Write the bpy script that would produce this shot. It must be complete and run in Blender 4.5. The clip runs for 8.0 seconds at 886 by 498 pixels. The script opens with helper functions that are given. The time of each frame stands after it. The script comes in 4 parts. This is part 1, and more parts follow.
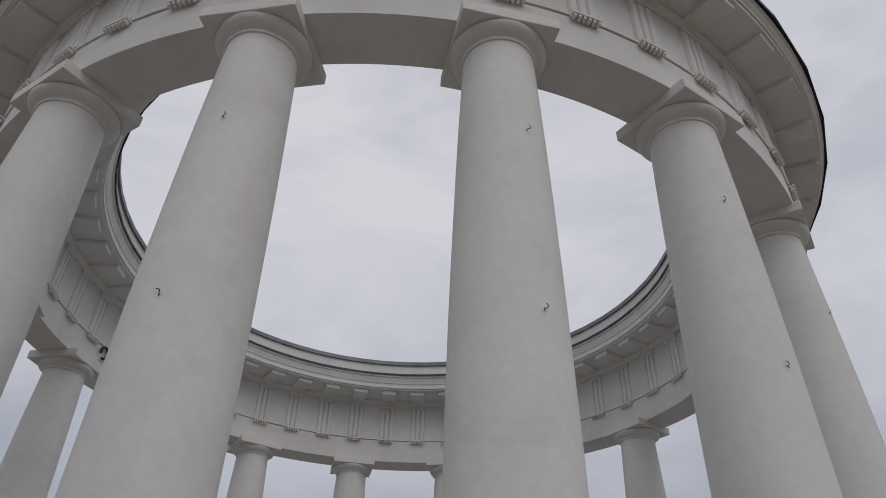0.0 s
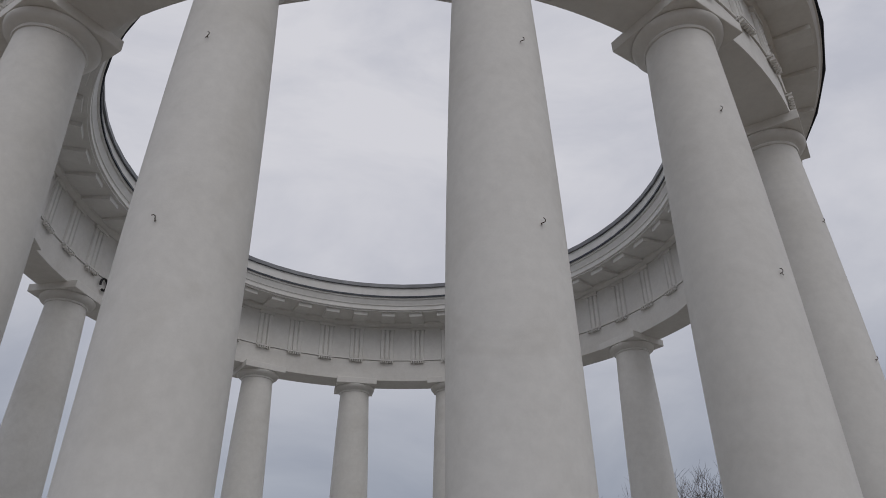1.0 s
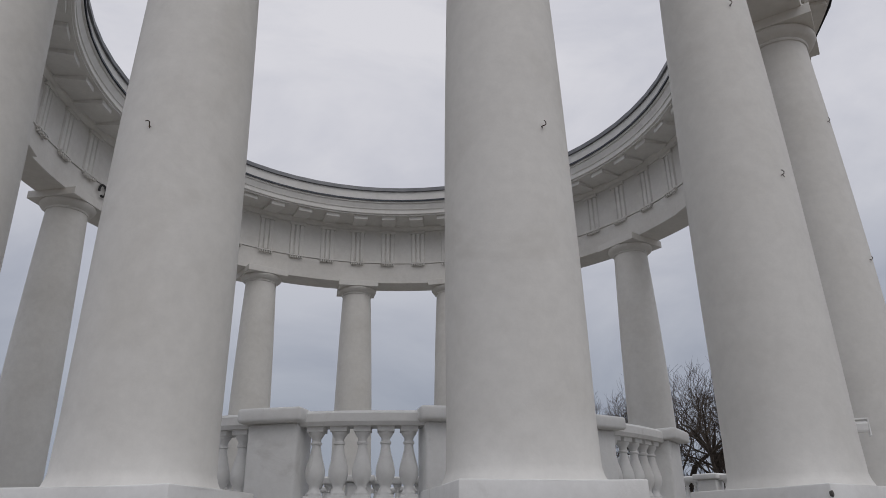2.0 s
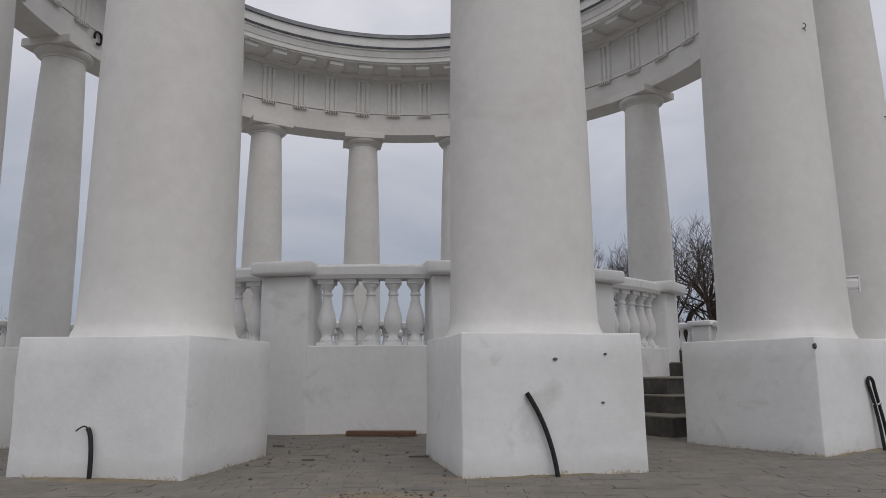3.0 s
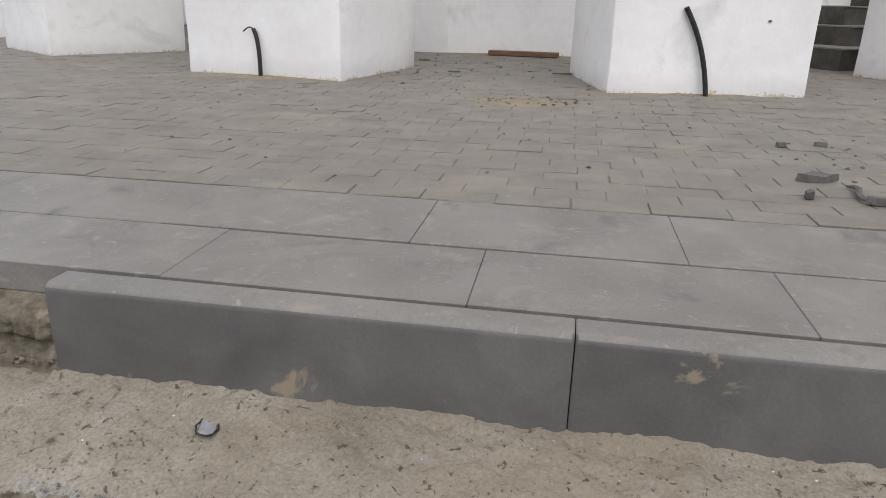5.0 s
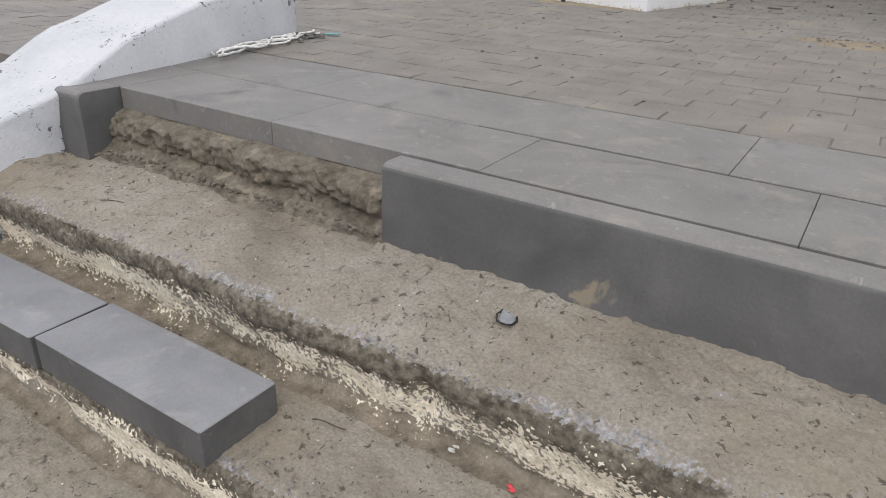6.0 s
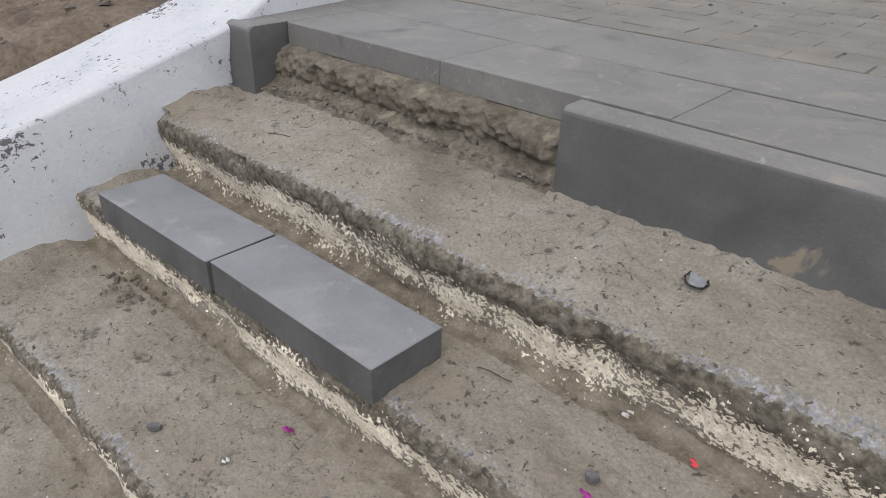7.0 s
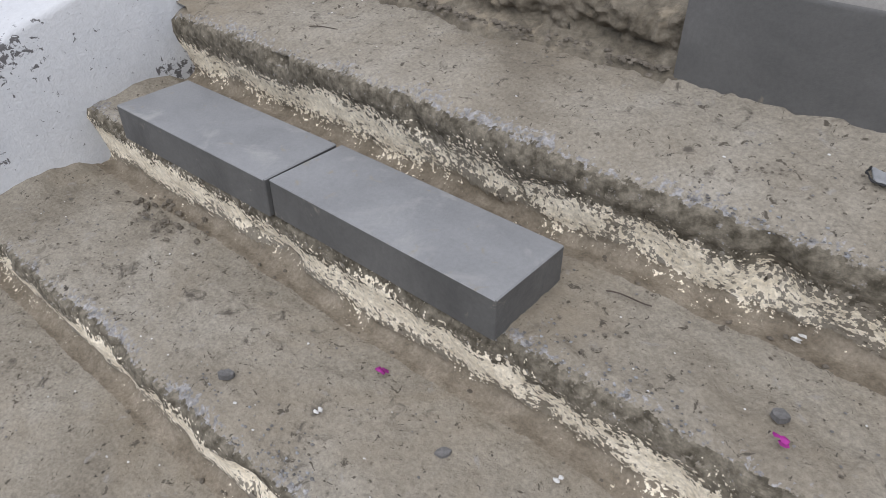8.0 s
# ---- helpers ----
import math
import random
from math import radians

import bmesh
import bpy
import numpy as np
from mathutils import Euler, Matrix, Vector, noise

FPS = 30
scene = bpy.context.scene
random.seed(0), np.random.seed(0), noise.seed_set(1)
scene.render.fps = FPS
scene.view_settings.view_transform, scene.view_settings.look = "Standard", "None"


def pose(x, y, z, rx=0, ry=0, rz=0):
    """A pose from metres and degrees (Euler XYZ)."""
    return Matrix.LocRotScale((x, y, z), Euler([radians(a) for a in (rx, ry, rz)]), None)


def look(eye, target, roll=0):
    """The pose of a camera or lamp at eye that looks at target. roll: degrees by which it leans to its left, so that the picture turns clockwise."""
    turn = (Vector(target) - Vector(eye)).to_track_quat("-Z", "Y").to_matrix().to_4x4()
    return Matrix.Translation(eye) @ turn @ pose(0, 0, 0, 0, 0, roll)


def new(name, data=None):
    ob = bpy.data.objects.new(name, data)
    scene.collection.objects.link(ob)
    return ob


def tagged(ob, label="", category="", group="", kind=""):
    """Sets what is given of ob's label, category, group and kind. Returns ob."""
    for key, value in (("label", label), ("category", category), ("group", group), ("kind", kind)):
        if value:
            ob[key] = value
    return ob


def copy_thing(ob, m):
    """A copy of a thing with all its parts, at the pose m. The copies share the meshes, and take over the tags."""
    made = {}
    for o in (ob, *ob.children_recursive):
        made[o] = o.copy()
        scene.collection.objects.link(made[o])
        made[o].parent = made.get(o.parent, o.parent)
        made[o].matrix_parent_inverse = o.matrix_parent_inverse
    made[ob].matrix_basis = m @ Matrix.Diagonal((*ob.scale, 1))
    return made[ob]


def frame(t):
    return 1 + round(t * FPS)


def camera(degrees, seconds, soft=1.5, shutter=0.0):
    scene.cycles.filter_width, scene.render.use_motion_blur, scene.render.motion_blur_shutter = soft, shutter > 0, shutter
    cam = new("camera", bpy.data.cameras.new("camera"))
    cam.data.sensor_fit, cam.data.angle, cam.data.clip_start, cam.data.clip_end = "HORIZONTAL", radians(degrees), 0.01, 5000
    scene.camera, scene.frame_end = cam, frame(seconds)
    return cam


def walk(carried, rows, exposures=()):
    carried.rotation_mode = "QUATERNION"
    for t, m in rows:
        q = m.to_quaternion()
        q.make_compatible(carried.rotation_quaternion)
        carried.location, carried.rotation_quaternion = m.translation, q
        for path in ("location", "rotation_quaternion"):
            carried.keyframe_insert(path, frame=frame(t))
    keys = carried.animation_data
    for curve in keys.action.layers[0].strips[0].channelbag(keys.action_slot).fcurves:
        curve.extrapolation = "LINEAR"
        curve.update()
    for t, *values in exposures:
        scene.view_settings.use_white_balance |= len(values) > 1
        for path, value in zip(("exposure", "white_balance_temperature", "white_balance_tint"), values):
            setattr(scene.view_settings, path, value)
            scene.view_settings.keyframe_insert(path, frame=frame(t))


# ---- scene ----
cam = camera(65.42, 8.0, 0.9, 0.0)
ROWS = [  # seconds, x, y, z, and the turn about x, y, z
    (0.0, -0.024, 0.036, 0.599, 126.76, -1.31, -2.03),
    (0.5, -0.025, 0.037, 0.573, 125.06, -0.25, -1.81),
    (1.0, -0.041, 0.069, 0.564, 120.43, 0.40, -1.45),
    (2.5, -0.030, 0.040, 0.603, 107.40, 0.84, -1.20),
    (3.0, -0.021, -0.005, 0.637, 99.95, 0.41, -0.74),
    (3.5, -0.042, -0.015, 0.625, 90.38, -0.64, -0.56),
    (4.0, -0.047, -0.014, 0.591, 82.51, -0.95, 1.91),
    (4.2, -0.055, -0.038, 0.569, 79.46, -0.85, 3.10),
    (5.5, -0.121, -0.082, 0.465, 66.78, -1.78, 19.42),
    (6.0, -0.179, -0.120, 0.441, 64.79, -1.91, 32.78),
    (6.5, -0.222, -0.136, 0.432, 62.38, -1.13, 41.51),
    (7.0, -0.303, -0.154, 0.392, 61.00, -1.47, 42.71),
    (7.5, -0.449, -0.179, 0.338, 56.01, 0.91, 43.47),
    (8.0, -0.570, -0.160, 0.285, 53.69, -0.09, 40.33),
]
EXPOSURES = [(0.0, -0.12, 6480, 10), (1.0, -0.12, 6480, 10), (2.5, 0.02, 6540, 10), (3.0, 0.12, 6560, 10), (3.5, 0.46, 6640, 10), (4.2, 0.70, 6720, 10), (5.5, 1.16, 6560, 10), (6.5, 1.06, 6430, 10), (7.5, 1.02, 6300, 10), (8.0, 1.10, 6260, 10)]
walk(cam, [(t, pose(x, y, z, rx, ry, rz)) for t, x, y, z, rx, ry, rz in ROWS], EXPOSURES)

# ---- light: an overcast winter sky ----
world = bpy.data.worlds.new("world")
scene.world = world
world.use_nodes = True
wt = world.node_tree
wt.nodes.clear()


def wnode(kind, **kw):
    n = wt.nodes.new(kind)
    for k, val in kw.items():
        n.inputs[k].default_value = val
    return n


w_out = wnode("ShaderNodeOutputWorld")
w_bg = wnode("ShaderNodeBackground", Strength=1.0)
w_sky = wt.nodes.new("ShaderNodeTexSky")
w_sky.sky_type, w_sky.sun_disc = "NISHITA", False
w_sky.sun_elevation, w_sky.sun_rotation = radians(51), radians(153)
w_sky.air_density, w_sky.dust_density = 1.5, 4.0
w_dim = wt.nodes.new("ShaderNodeVectorMath")
w_dim.operation = "SCALE"
w_dim.inputs["Scale"].default_value = 0.07
w_co = wt.nodes.new("ShaderNodeTexCoord")
w_map = wnode("ShaderNodeMapping", Scale=(1.0, 1.0, 2.2))
w_noise = wnode("ShaderNodeTexNoise", Scale=2.1, Detail=6.0, Roughness=0.58, Distortion=0.45)
w_ramp = wt.nodes.new("ShaderNodeValToRGB")
w_ramp.color_ramp.elements[0].position, w_ramp.color_ramp.elements[0].color = 0.36, (0.575, 0.585, 0.655, 1)
w_ramp.color_ramp.elements[1].position, w_ramp.color_ramp.elements[1].color = 0.62, (0.76, 0.755, 0.80, 1)
w_sep = wt.nodes.new("ShaderNodeSeparateXYZ")
w_low = wt.nodes.new("ShaderNodeValToRGB")  # the cloud base is darker and bluer towards the horizon
w_low.color_ramp.elements[0].position, w_low.color_ramp.elements[0].color = 0.0, (0.50, 0.565, 0.63, 1)
w_low.color_ramp.elements[1].position, w_low.color_ramp.elements[1].color = 0.5, (1, 1, 1, 1)
mid = w_low.color_ramp.elements.new(0.16)
mid.color = (0.50, 0.545, 0.61, 1)
w_mul = wt.nodes.new("ShaderNodeMix")
w_mul.data_type, w_mul.blend_type = "RGBA", "MULTIPLY"
w_mul.inputs["Factor"].default_value = 1.0
w_mix = wt.nodes.new("ShaderNodeMix")
w_mix.data_type = "RGBA"
w_mix.inputs["Factor"].default_value = 0.9
wl = wt.links.new
wl(w_co.outputs["Generated"], w_map.inputs["Vector"])
wl(w_map.outputs["Vector"], w_noise.inputs["Vector"])
wl(w_noise.outputs["Fac"], w_ramp.inputs["Fac"])
wl(w_co.outputs["Generated"], w_sep.inputs["Vector"])
wl(w_sep.outputs["Z"], w_low.inputs["Fac"])
wl(w_ramp.outputs["Color"], w_mul.inputs[6])
wl(w_low.outputs["Color"], w_mul.inputs[7])
wl(w_sky.outputs["Color"], w_dim.inputs[0])
wl(w_dim.outputs["Vector"], w_mix.inputs[6])
wl(w_mul.outputs[2], w_mix.inputs[7])
wl(w_mix.outputs[2], w_bg.inputs["Color"])
wl(w_bg.outputs["Background"], w_out.inputs["Surface"])

sun_data = bpy.data.lights.new("sun", "SUN")
sun_data.energy, sun_data.angle, sun_data.color = 0.55, radians(50), (1.0, 0.97, 0.93)
sun = new("sun", sun_data)
sun.matrix_world = look((5, -5, 14), (0, 5, 0))


# ---- materials ----
def material(name, stops, scale=6.0, fine=60.0, rough=0.8, bump=0.2, bump_scale=None, metal=0.0, spots=None, distort=0.4,
             island=0.0, dirt=None, stretch=(1, 1, 1), bump_dist=0.01, fine_amt=0.18, layers=(), more=()):
    """stops: colours from dark to light over a broad noise; fine: the grain; spots: (colour, scale, threshold, softness);
    layers: (attribute, dark, light, scale, spread, broad spread) for wear that follows a mesh attribute;
    dirt: (colour, scale, threshold, softness) as a second kind of stain; island: brightness spread between objects or pieces."""
    m = bpy.data.materials.new(name)
    m.use_nodes = True
    nt = m.node_tree
    nt.nodes.clear()
    add, link = nt.nodes.new, nt.links.new
    out, bsdf = add("ShaderNodeOutputMaterial"), add("ShaderNodeBsdfPrincipled")
    link(bsdf.outputs["BSDF"], out.inputs["Surface"])
    geo = add("ShaderNodeNewGeometry")
    mp = add("ShaderNodeMapping")
    mp.inputs["Scale"].default_value = stretch
    link(geo.outputs["Position"], mp.inputs["Vector"])

    def noise_tex(sc, detail=4.0, rgh=0.6, dist=0.0):
        n = add("ShaderNodeTexNoise")
        n.inputs["Scale"].default_value, n.inputs["Detail"].default_value = sc, detail
        n.inputs["Roughness"].default_value, n.inputs["Distortion"].default_value = rgh, dist
        link(mp.outputs["Vector"], n.inputs["Vector"])
        return n.outputs["Fac"]

    def mix(fac, a, b, blend="MIX"):
        n = add("ShaderNodeMix")
        n.data_type, n.blend_type = "RGBA", blend
        for sock, val in ((n.inputs["Factor"], fac), (n.inputs[6], a), (n.inputs[7], b)):
            if isinstance(val, (int, float)):
                sock.default_value = val
            elif isinstance(val, tuple):
                sock.default_value = (*val[:3], 1)
            else:
                link(val, sock)
        return n.outputs[2]

    def step_of(fac, lo, hi):
        n = add("ShaderNodeMapRange")
        n.inputs["From Min"].default_value, n.inputs["From Max"].default_value = lo, hi
        link(fac, n.inputs["Value"])
        return n.outputs["Result"]

    ramp = add("ShaderNodeValToRGB")
    for k, col in enumerate(stops):
        pos = 0.28 + 0.44 * k / max(1, len(stops) - 1)
        el = ramp.color_ramp.elements[k] if k < 2 else ramp.color_ramp.elements.new(pos)
        el.position, el.color = pos, (*col, 1)
    if len(stops) == 1:
        ramp.color_ramp.elements[1].color = (*stops[0], 1)
    link(noise_tex(scale, 6.0, 0.6, distort), ramp.inputs["Fac"])
    col = ramp.outputs["Color"]
    grain = noise_tex(fine, 3.0, 0.7)
    dark = add("ShaderNodeMapRange")
    dark.inputs["From Min"].default_value, dark.inputs["From Max"].default_value = 0.3, 0.7
    dark.inputs["To Min"].default_value, dark.inputs["To Max"].default_value = 1 - fine_amt, 1 + fine_amt
    link(grain, dark.inputs["Value"])
    sc = add("ShaderNodeVectorMath")
    sc.operation = "SCALE"
    link(col, sc.inputs[0])
    link(dark.outputs["Result"], sc.inputs["Scale"])
    col = sc.outputs["Vector"]
    for extra in (*more, spots, dirt):
        if extra:
            c2, s2, thr, soft = extra[:4]
            fac = noise_tex(s2, 5.0, 0.65, 0.6)
            if len(extra) > 4:  # patches: the fine pattern shows where a broad one is strong
                add2 = add("ShaderNodeMath")
                add2.operation = "MULTIPLY_ADD"
                link(noise_tex(extra[4], 3.0, 0.5, 0.2), add2.inputs[0])
                add2.inputs[1].default_value = extra[5]
                link(fac, add2.inputs[2])
                fac = add2.outputs[0]
            col = mix(step_of(fac, thr, thr + soft), col, c2)
    for attr, ca, cb, sc_l, spread, broad in layers:
        at = add("ShaderNodeAttribute")
        at.attribute_name = attr
        fac = at.outputs["Fac"]
        for nz, amt, det, dis in ((sc_l, spread, 3.0, 0.0), (6.0, broad, 5.0, 0.3)):
            ma = add("ShaderNodeMath")
            ma.operation = "MULTIPLY_ADD"
            sub = add("ShaderNodeMath")
            sub.operation = "SUBTRACT"
            link(noise_tex(nz, det, 0.6, dis), sub.inputs[0])
            sub.inputs[1].default_value = 0.5
            link(sub.outputs[0], ma.inputs[0])
            ma.inputs[1].default_value = amt
            link(fac, ma.inputs[2])
            fac = ma.outputs[0]
        tone = mix(step_of(noise_tex(sc_l * 0.6, 4.0, 0.6), 0.35, 0.65), ca, cb)
        tn = add("ShaderNodeVectorMath")
        tn.operation = "SCALE"
        link(tone, tn.inputs[0])
        link(dark.outputs["Result"], tn.inputs["Scale"])
        col = mix(step_of(fac, 0.47, 0.55), col, tn.outputs["Vector"])
    if island:
        info = add("ShaderNodeObjectInfo")
        both = add("ShaderNodeMath")
        both.operation = "ADD"
        link(info.outputs["Random"], both.inputs[0])
        link(geo.outputs["Random Per Island"], both.inputs[1])
        fr = add("ShaderNodeMath")
        fr.operation = "FRACT"
        link(both.outputs[0], fr.inputs[0])
        mr = add("ShaderNodeMapRange")
        mr.inputs["To Min"].default_value, mr.inputs["To Max"].default_value = 1 - island, 1 + island
        link(fr.outputs[0], mr.inputs["Value"])
        s3 = add("ShaderNodeVectorMath")
        s3.operation = "SCALE"
        link(col, s3.inputs[0])
        link(mr.outputs["Result"], s3.inputs["Scale"])
        col = s3.outputs["Vector"]
    link(col, bsdf.inputs["Base Color"])
    bsdf.inputs["Roughness"].default_value, bsdf.inputs["Metallic"].default_value = rough, metal
    bsdf.inputs["Specular IOR Level"].default_value = 0.3
    if bump:
        b = add("ShaderNodeBump")
        b.inputs["Strength"].default_value, b.inputs["Distance"].default_value = bump, bump_dist
        link(noise_tex(bump_scale or fine, 5.0, 0.7), b.inputs["Height"])
        link(b.outputs["Normal"], bsdf.inputs["Normal"])
    return m


WHITE = material("limewash", [(0.69, 0.675, 0.64), (0.75, 0.738, 0.708), (0.78, 0.77, 0.74)], scale=1.1, fine=9.0, rough=0.75, bump=0.12,
                 bump_scale=26.0, fine_amt=0.035, dirt=((0.60, 0.58, 0.54), 0.9, 0.62, 0.3))
PLINTH = material("pedestal_limewash", [(0.72, 0.715, 0.70), (0.80, 0.80, 0.79), (0.83, 0.83, 0.825)], scale=1.3, fine=14.0, rough=0.75, bump=0.2,
                  bump_scale=22.0, fine_amt=0.03, dirt=((0.60, 0.59, 0.57), 2.4, 0.60, 0.2), spots=((0.30, 0.27, 0.22), 19.0, 0.735, 0.02),
                  layers=(("foot", (0.46, 0.39, 0.27), (0.66, 0.61, 0.50), 55.0, 1.0, 0.9),))
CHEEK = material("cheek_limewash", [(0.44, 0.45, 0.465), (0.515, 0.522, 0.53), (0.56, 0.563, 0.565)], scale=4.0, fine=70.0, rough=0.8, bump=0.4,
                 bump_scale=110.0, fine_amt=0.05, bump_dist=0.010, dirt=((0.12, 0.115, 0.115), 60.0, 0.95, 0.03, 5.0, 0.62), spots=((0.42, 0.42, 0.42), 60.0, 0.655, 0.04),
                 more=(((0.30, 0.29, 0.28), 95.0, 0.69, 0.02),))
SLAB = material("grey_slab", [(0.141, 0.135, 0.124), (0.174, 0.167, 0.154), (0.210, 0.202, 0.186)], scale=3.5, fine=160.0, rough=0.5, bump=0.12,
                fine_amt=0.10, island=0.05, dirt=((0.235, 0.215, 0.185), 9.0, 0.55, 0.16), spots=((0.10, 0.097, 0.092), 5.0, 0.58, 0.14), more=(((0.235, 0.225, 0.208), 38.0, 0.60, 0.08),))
# kerb fronts and ends, their shade put into a darker colour
KERB = material("kerb_shaded_sides", [(0.088, 0.087, 0.084), (0.115, 0.113, 0.109), (0.150, 0.147, 0.141)], scale=4.5, fine=140.0, rough=0.42, bump=0.12,
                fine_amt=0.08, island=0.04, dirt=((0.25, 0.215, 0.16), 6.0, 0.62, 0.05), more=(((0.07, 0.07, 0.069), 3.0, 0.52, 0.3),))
# top of the loose step stones, lightened as if skylit
LIT_TOP = material("stone_lit_top", [(0.165, 0.167, 0.169), (0.205, 0.207, 0.209), (0.245, 0.247, 0.247)], scale=5.0, fine=150.0, rough=0.4, bump=0.12, fine_amt=0.07, island=0.04,
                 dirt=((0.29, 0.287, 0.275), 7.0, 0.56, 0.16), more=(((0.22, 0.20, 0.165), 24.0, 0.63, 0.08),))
# sides of the same stones, darkened as if shaded
SHADED_SIDE = material("stone_shaded_side", [(0.075, 0.074, 0.072), (0.10, 0.099, 0.096), (0.13, 0.128, 0.123)], scale=6.0, fine=120.0, rough=0.55, bump=0.15, fine_amt=0.1, island=0.05,
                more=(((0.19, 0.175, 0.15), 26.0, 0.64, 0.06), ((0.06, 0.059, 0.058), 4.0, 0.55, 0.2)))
PAVER = material("paver", [(0.146, 0.134, 0.115), (0.179, 0.165, 0.143), (0.216, 0.201, 0.174)], scale=5.0, fine=120.0, rough=0.6, bump=0.25,
                 fine_amt=0.1, island=0.05, dirt=((0.245, 0.215, 0.170), 2.2, 0.53, 0.22), more=(((0.185, 0.172, 0.152), 9.0, 0.52, 0.2), ((0.225, 0.21, 0.185), 30.0, 0.61, 0.07)))
JOINT = material("joint_sand", [(0.12, 0.112, 0.10), (0.16, 0.149, 0.13), (0.21, 0.19, 0.155)], scale=2.5, fine=150.0, rough=0.95, bump=0.4, dirt=((0.025, 0.023, 0.021), 7.0, 0.60, 0.04))
BED = material("earth_bed", [(0.095, 0.081, 0.06), (0.155, 0.135, 0.103), (0.215, 0.19, 0.148)], scale=14.0, fine=60.0, rough=0.95, bump=0.9, bump_scale=50.0, fine_amt=0.3, bump_dist=0.012,
               dirt=((0.27, 0.23, 0.17), 8.0, 0.57, 0.08), spots=((0.03, 0.028, 0.022), 17.0, 0.64, 0.06))
CLOD = material("dry_mud", [(0.09, 0.077, 0.06), (0.14, 0.122, 0.098), (0.19, 0.168, 0.138)], scale=30.0, fine=90.0, rough=0.95, bump=0.5, island=0.2)
SLABLIGHT = material("pale_stone", [(0.20, 0.205, 0.21), (0.26, 0.265, 0.27)], scale=30.0, rough=0.7, bump=0.2)
CONCRETE = material("worn_concrete", [(0.156, 0.135, 0.104), (0.210, 0.186, 0.147), (0.255, 0.230, 0.187), (0.306, 0.283, 0.24)], scale=3.2, fine=150.0, rough=0.92,
                    bump=0.75, bump_scale=48.0, fine_amt=0.24, bump_dist=0.008, dirt=((0.085, 0.074, 0.06), 30.0, 0.93, 0.14, 3.0, 0.62), spots=((0.055, 0.048, 0.04), 85.0, 0.655, 0.02),
                    more=(((0.225, 0.187, 0.135), 2.3, 0.48, 0.35), ((0.080, 0.069, 0.054), 48.0, 0.615, 0.04), ((0.265, 0.25, 0.23), 26.0, 0.62, 0.12)))
STAIR = material("worn_painted_steps", [(0.156, 0.135, 0.104), (0.210, 0.186, 0.147), (0.255, 0.230, 0.187), (0.306, 0.283, 0.24)], scale=3.2, fine=150.0, rough=0.92,
                    bump=0.75, bump_scale=48.0, fine_amt=0.24, bump_dist=0.008, dirt=((0.085, 0.074, 0.06), 30.0, 0.93, 0.14, 3.0, 0.62), spots=((0.055, 0.048, 0.04), 85.0, 0.655, 0.02),
                    more=(((0.225, 0.187, 0.135), 2.3, 0.48, 0.35), ((0.080, 0.069, 0.054), 48.0, 0.615, 0.04), ((0.265, 0.25, 0.23), 26.0, 0.62, 0.12)),
                 layers=(("agg", (0.15, 0.145, 0.142), (0.32, 0.312, 0.306), 120.0, 1.0, 0.9), ("mud", (0.15, 0.125, 0.092), (0.25, 0.215, 0.167), 34.0, 0.9, 0.5),
                         ("moss", (0.065, 0.056, 0.040), (0.20, 0.177, 0.137), 90.0, 1.6, 0.9), ("paint", (0.66, 0.585, 0.45), (0.88, 0.805, 0.66), 120.0, 2.2, 1.9)))
SAND = material("sand", [(0.19, 0.16, 0.112), (0.25, 0.208, 0.145), (0.30, 0.252, 0.18)], scale=12.0, fine=160.0, rough=0.95, bump=0.6, fine_amt=0.15)
EARTH = material("earth", [(0.10, 0.075, 0.055), (0.16, 0.125, 0.09), (0.22, 0.175, 0.13)], scale=6.0, fine=40.0, rough=0.95, bump=0.8, bump_scale=25.0,
                 bump_dist=0.03, fine_amt=0.3)
DARKSTEP = material("dark_stair_stone", [(0.05, 0.046, 0.04), (0.08, 0.075, 0.066), (0.12, 0.112, 0.098)], scale=5.0, fine=60.0, rough=0.8, bump=0.3)
# upper faces of the inner steps, paler than their risers
PALE_TREAD = material("pale_tread_stone", [(0.20, 0.18, 0.15), (0.28, 0.255, 0.215)], scale=6.0, fine=60.0, rough=0.9, bump=0.3)
RUBBER = material("black_rubber", [(0.012, 0.012, 0.013), (0.03, 0.03, 0.03)], scale=30.0, rough=0.5, bump=0.1)
IRON = material("rusty_iron", [(0.03, 0.025, 0.02), (0.09, 0.055, 0.035)], scale=30.0, rough=0.7, bump=0.3)
ZINC = material("grey_sheet_metal", [(0.15, 0.155, 0.165), (0.22, 0.225, 0.235)], scale=3.0, rough=0.5, metal=0.4, bump=0.05)
TIN = material("dark_sheet_metal", [(0.045, 0.05, 0.06), (0.085, 0.09, 0.105)], scale=3.0, rough=0.45, metal=0.6, bump=0.05)
WOOD = material("brown_board", [(0.10, 0.055, 0.035), (0.17, 0.095, 0.06), (0.22, 0.13, 0.085)], scale=5.0, fine=80.0, rough=0.8, bump=0.3, stretch=(1, 8, 8))
BARK = material("bark", [(0.035, 0.028, 0.024), (0.075, 0.06, 0.05), (0.11, 0.09, 0.075)], scale=8.0, fine=30.0, rough=0.9, bump=0.4)
STONE = material("grey_stone", [(0.085, 0.082, 0.08), (0.14, 0.135, 0.13), (0.20, 0.195, 0.19)], scale=25.0, fine=160.0, rough=0.85, bump=0.4, island=0.2)
SHARD = material("broken_paver", [(0.07, 0.067, 0.063), (0.115, 0.11, 0.103), (0.16, 0.154, 0.144)], scale=20.0, fine=140.0, rough=0.85, bump=0.4, island=0.15)
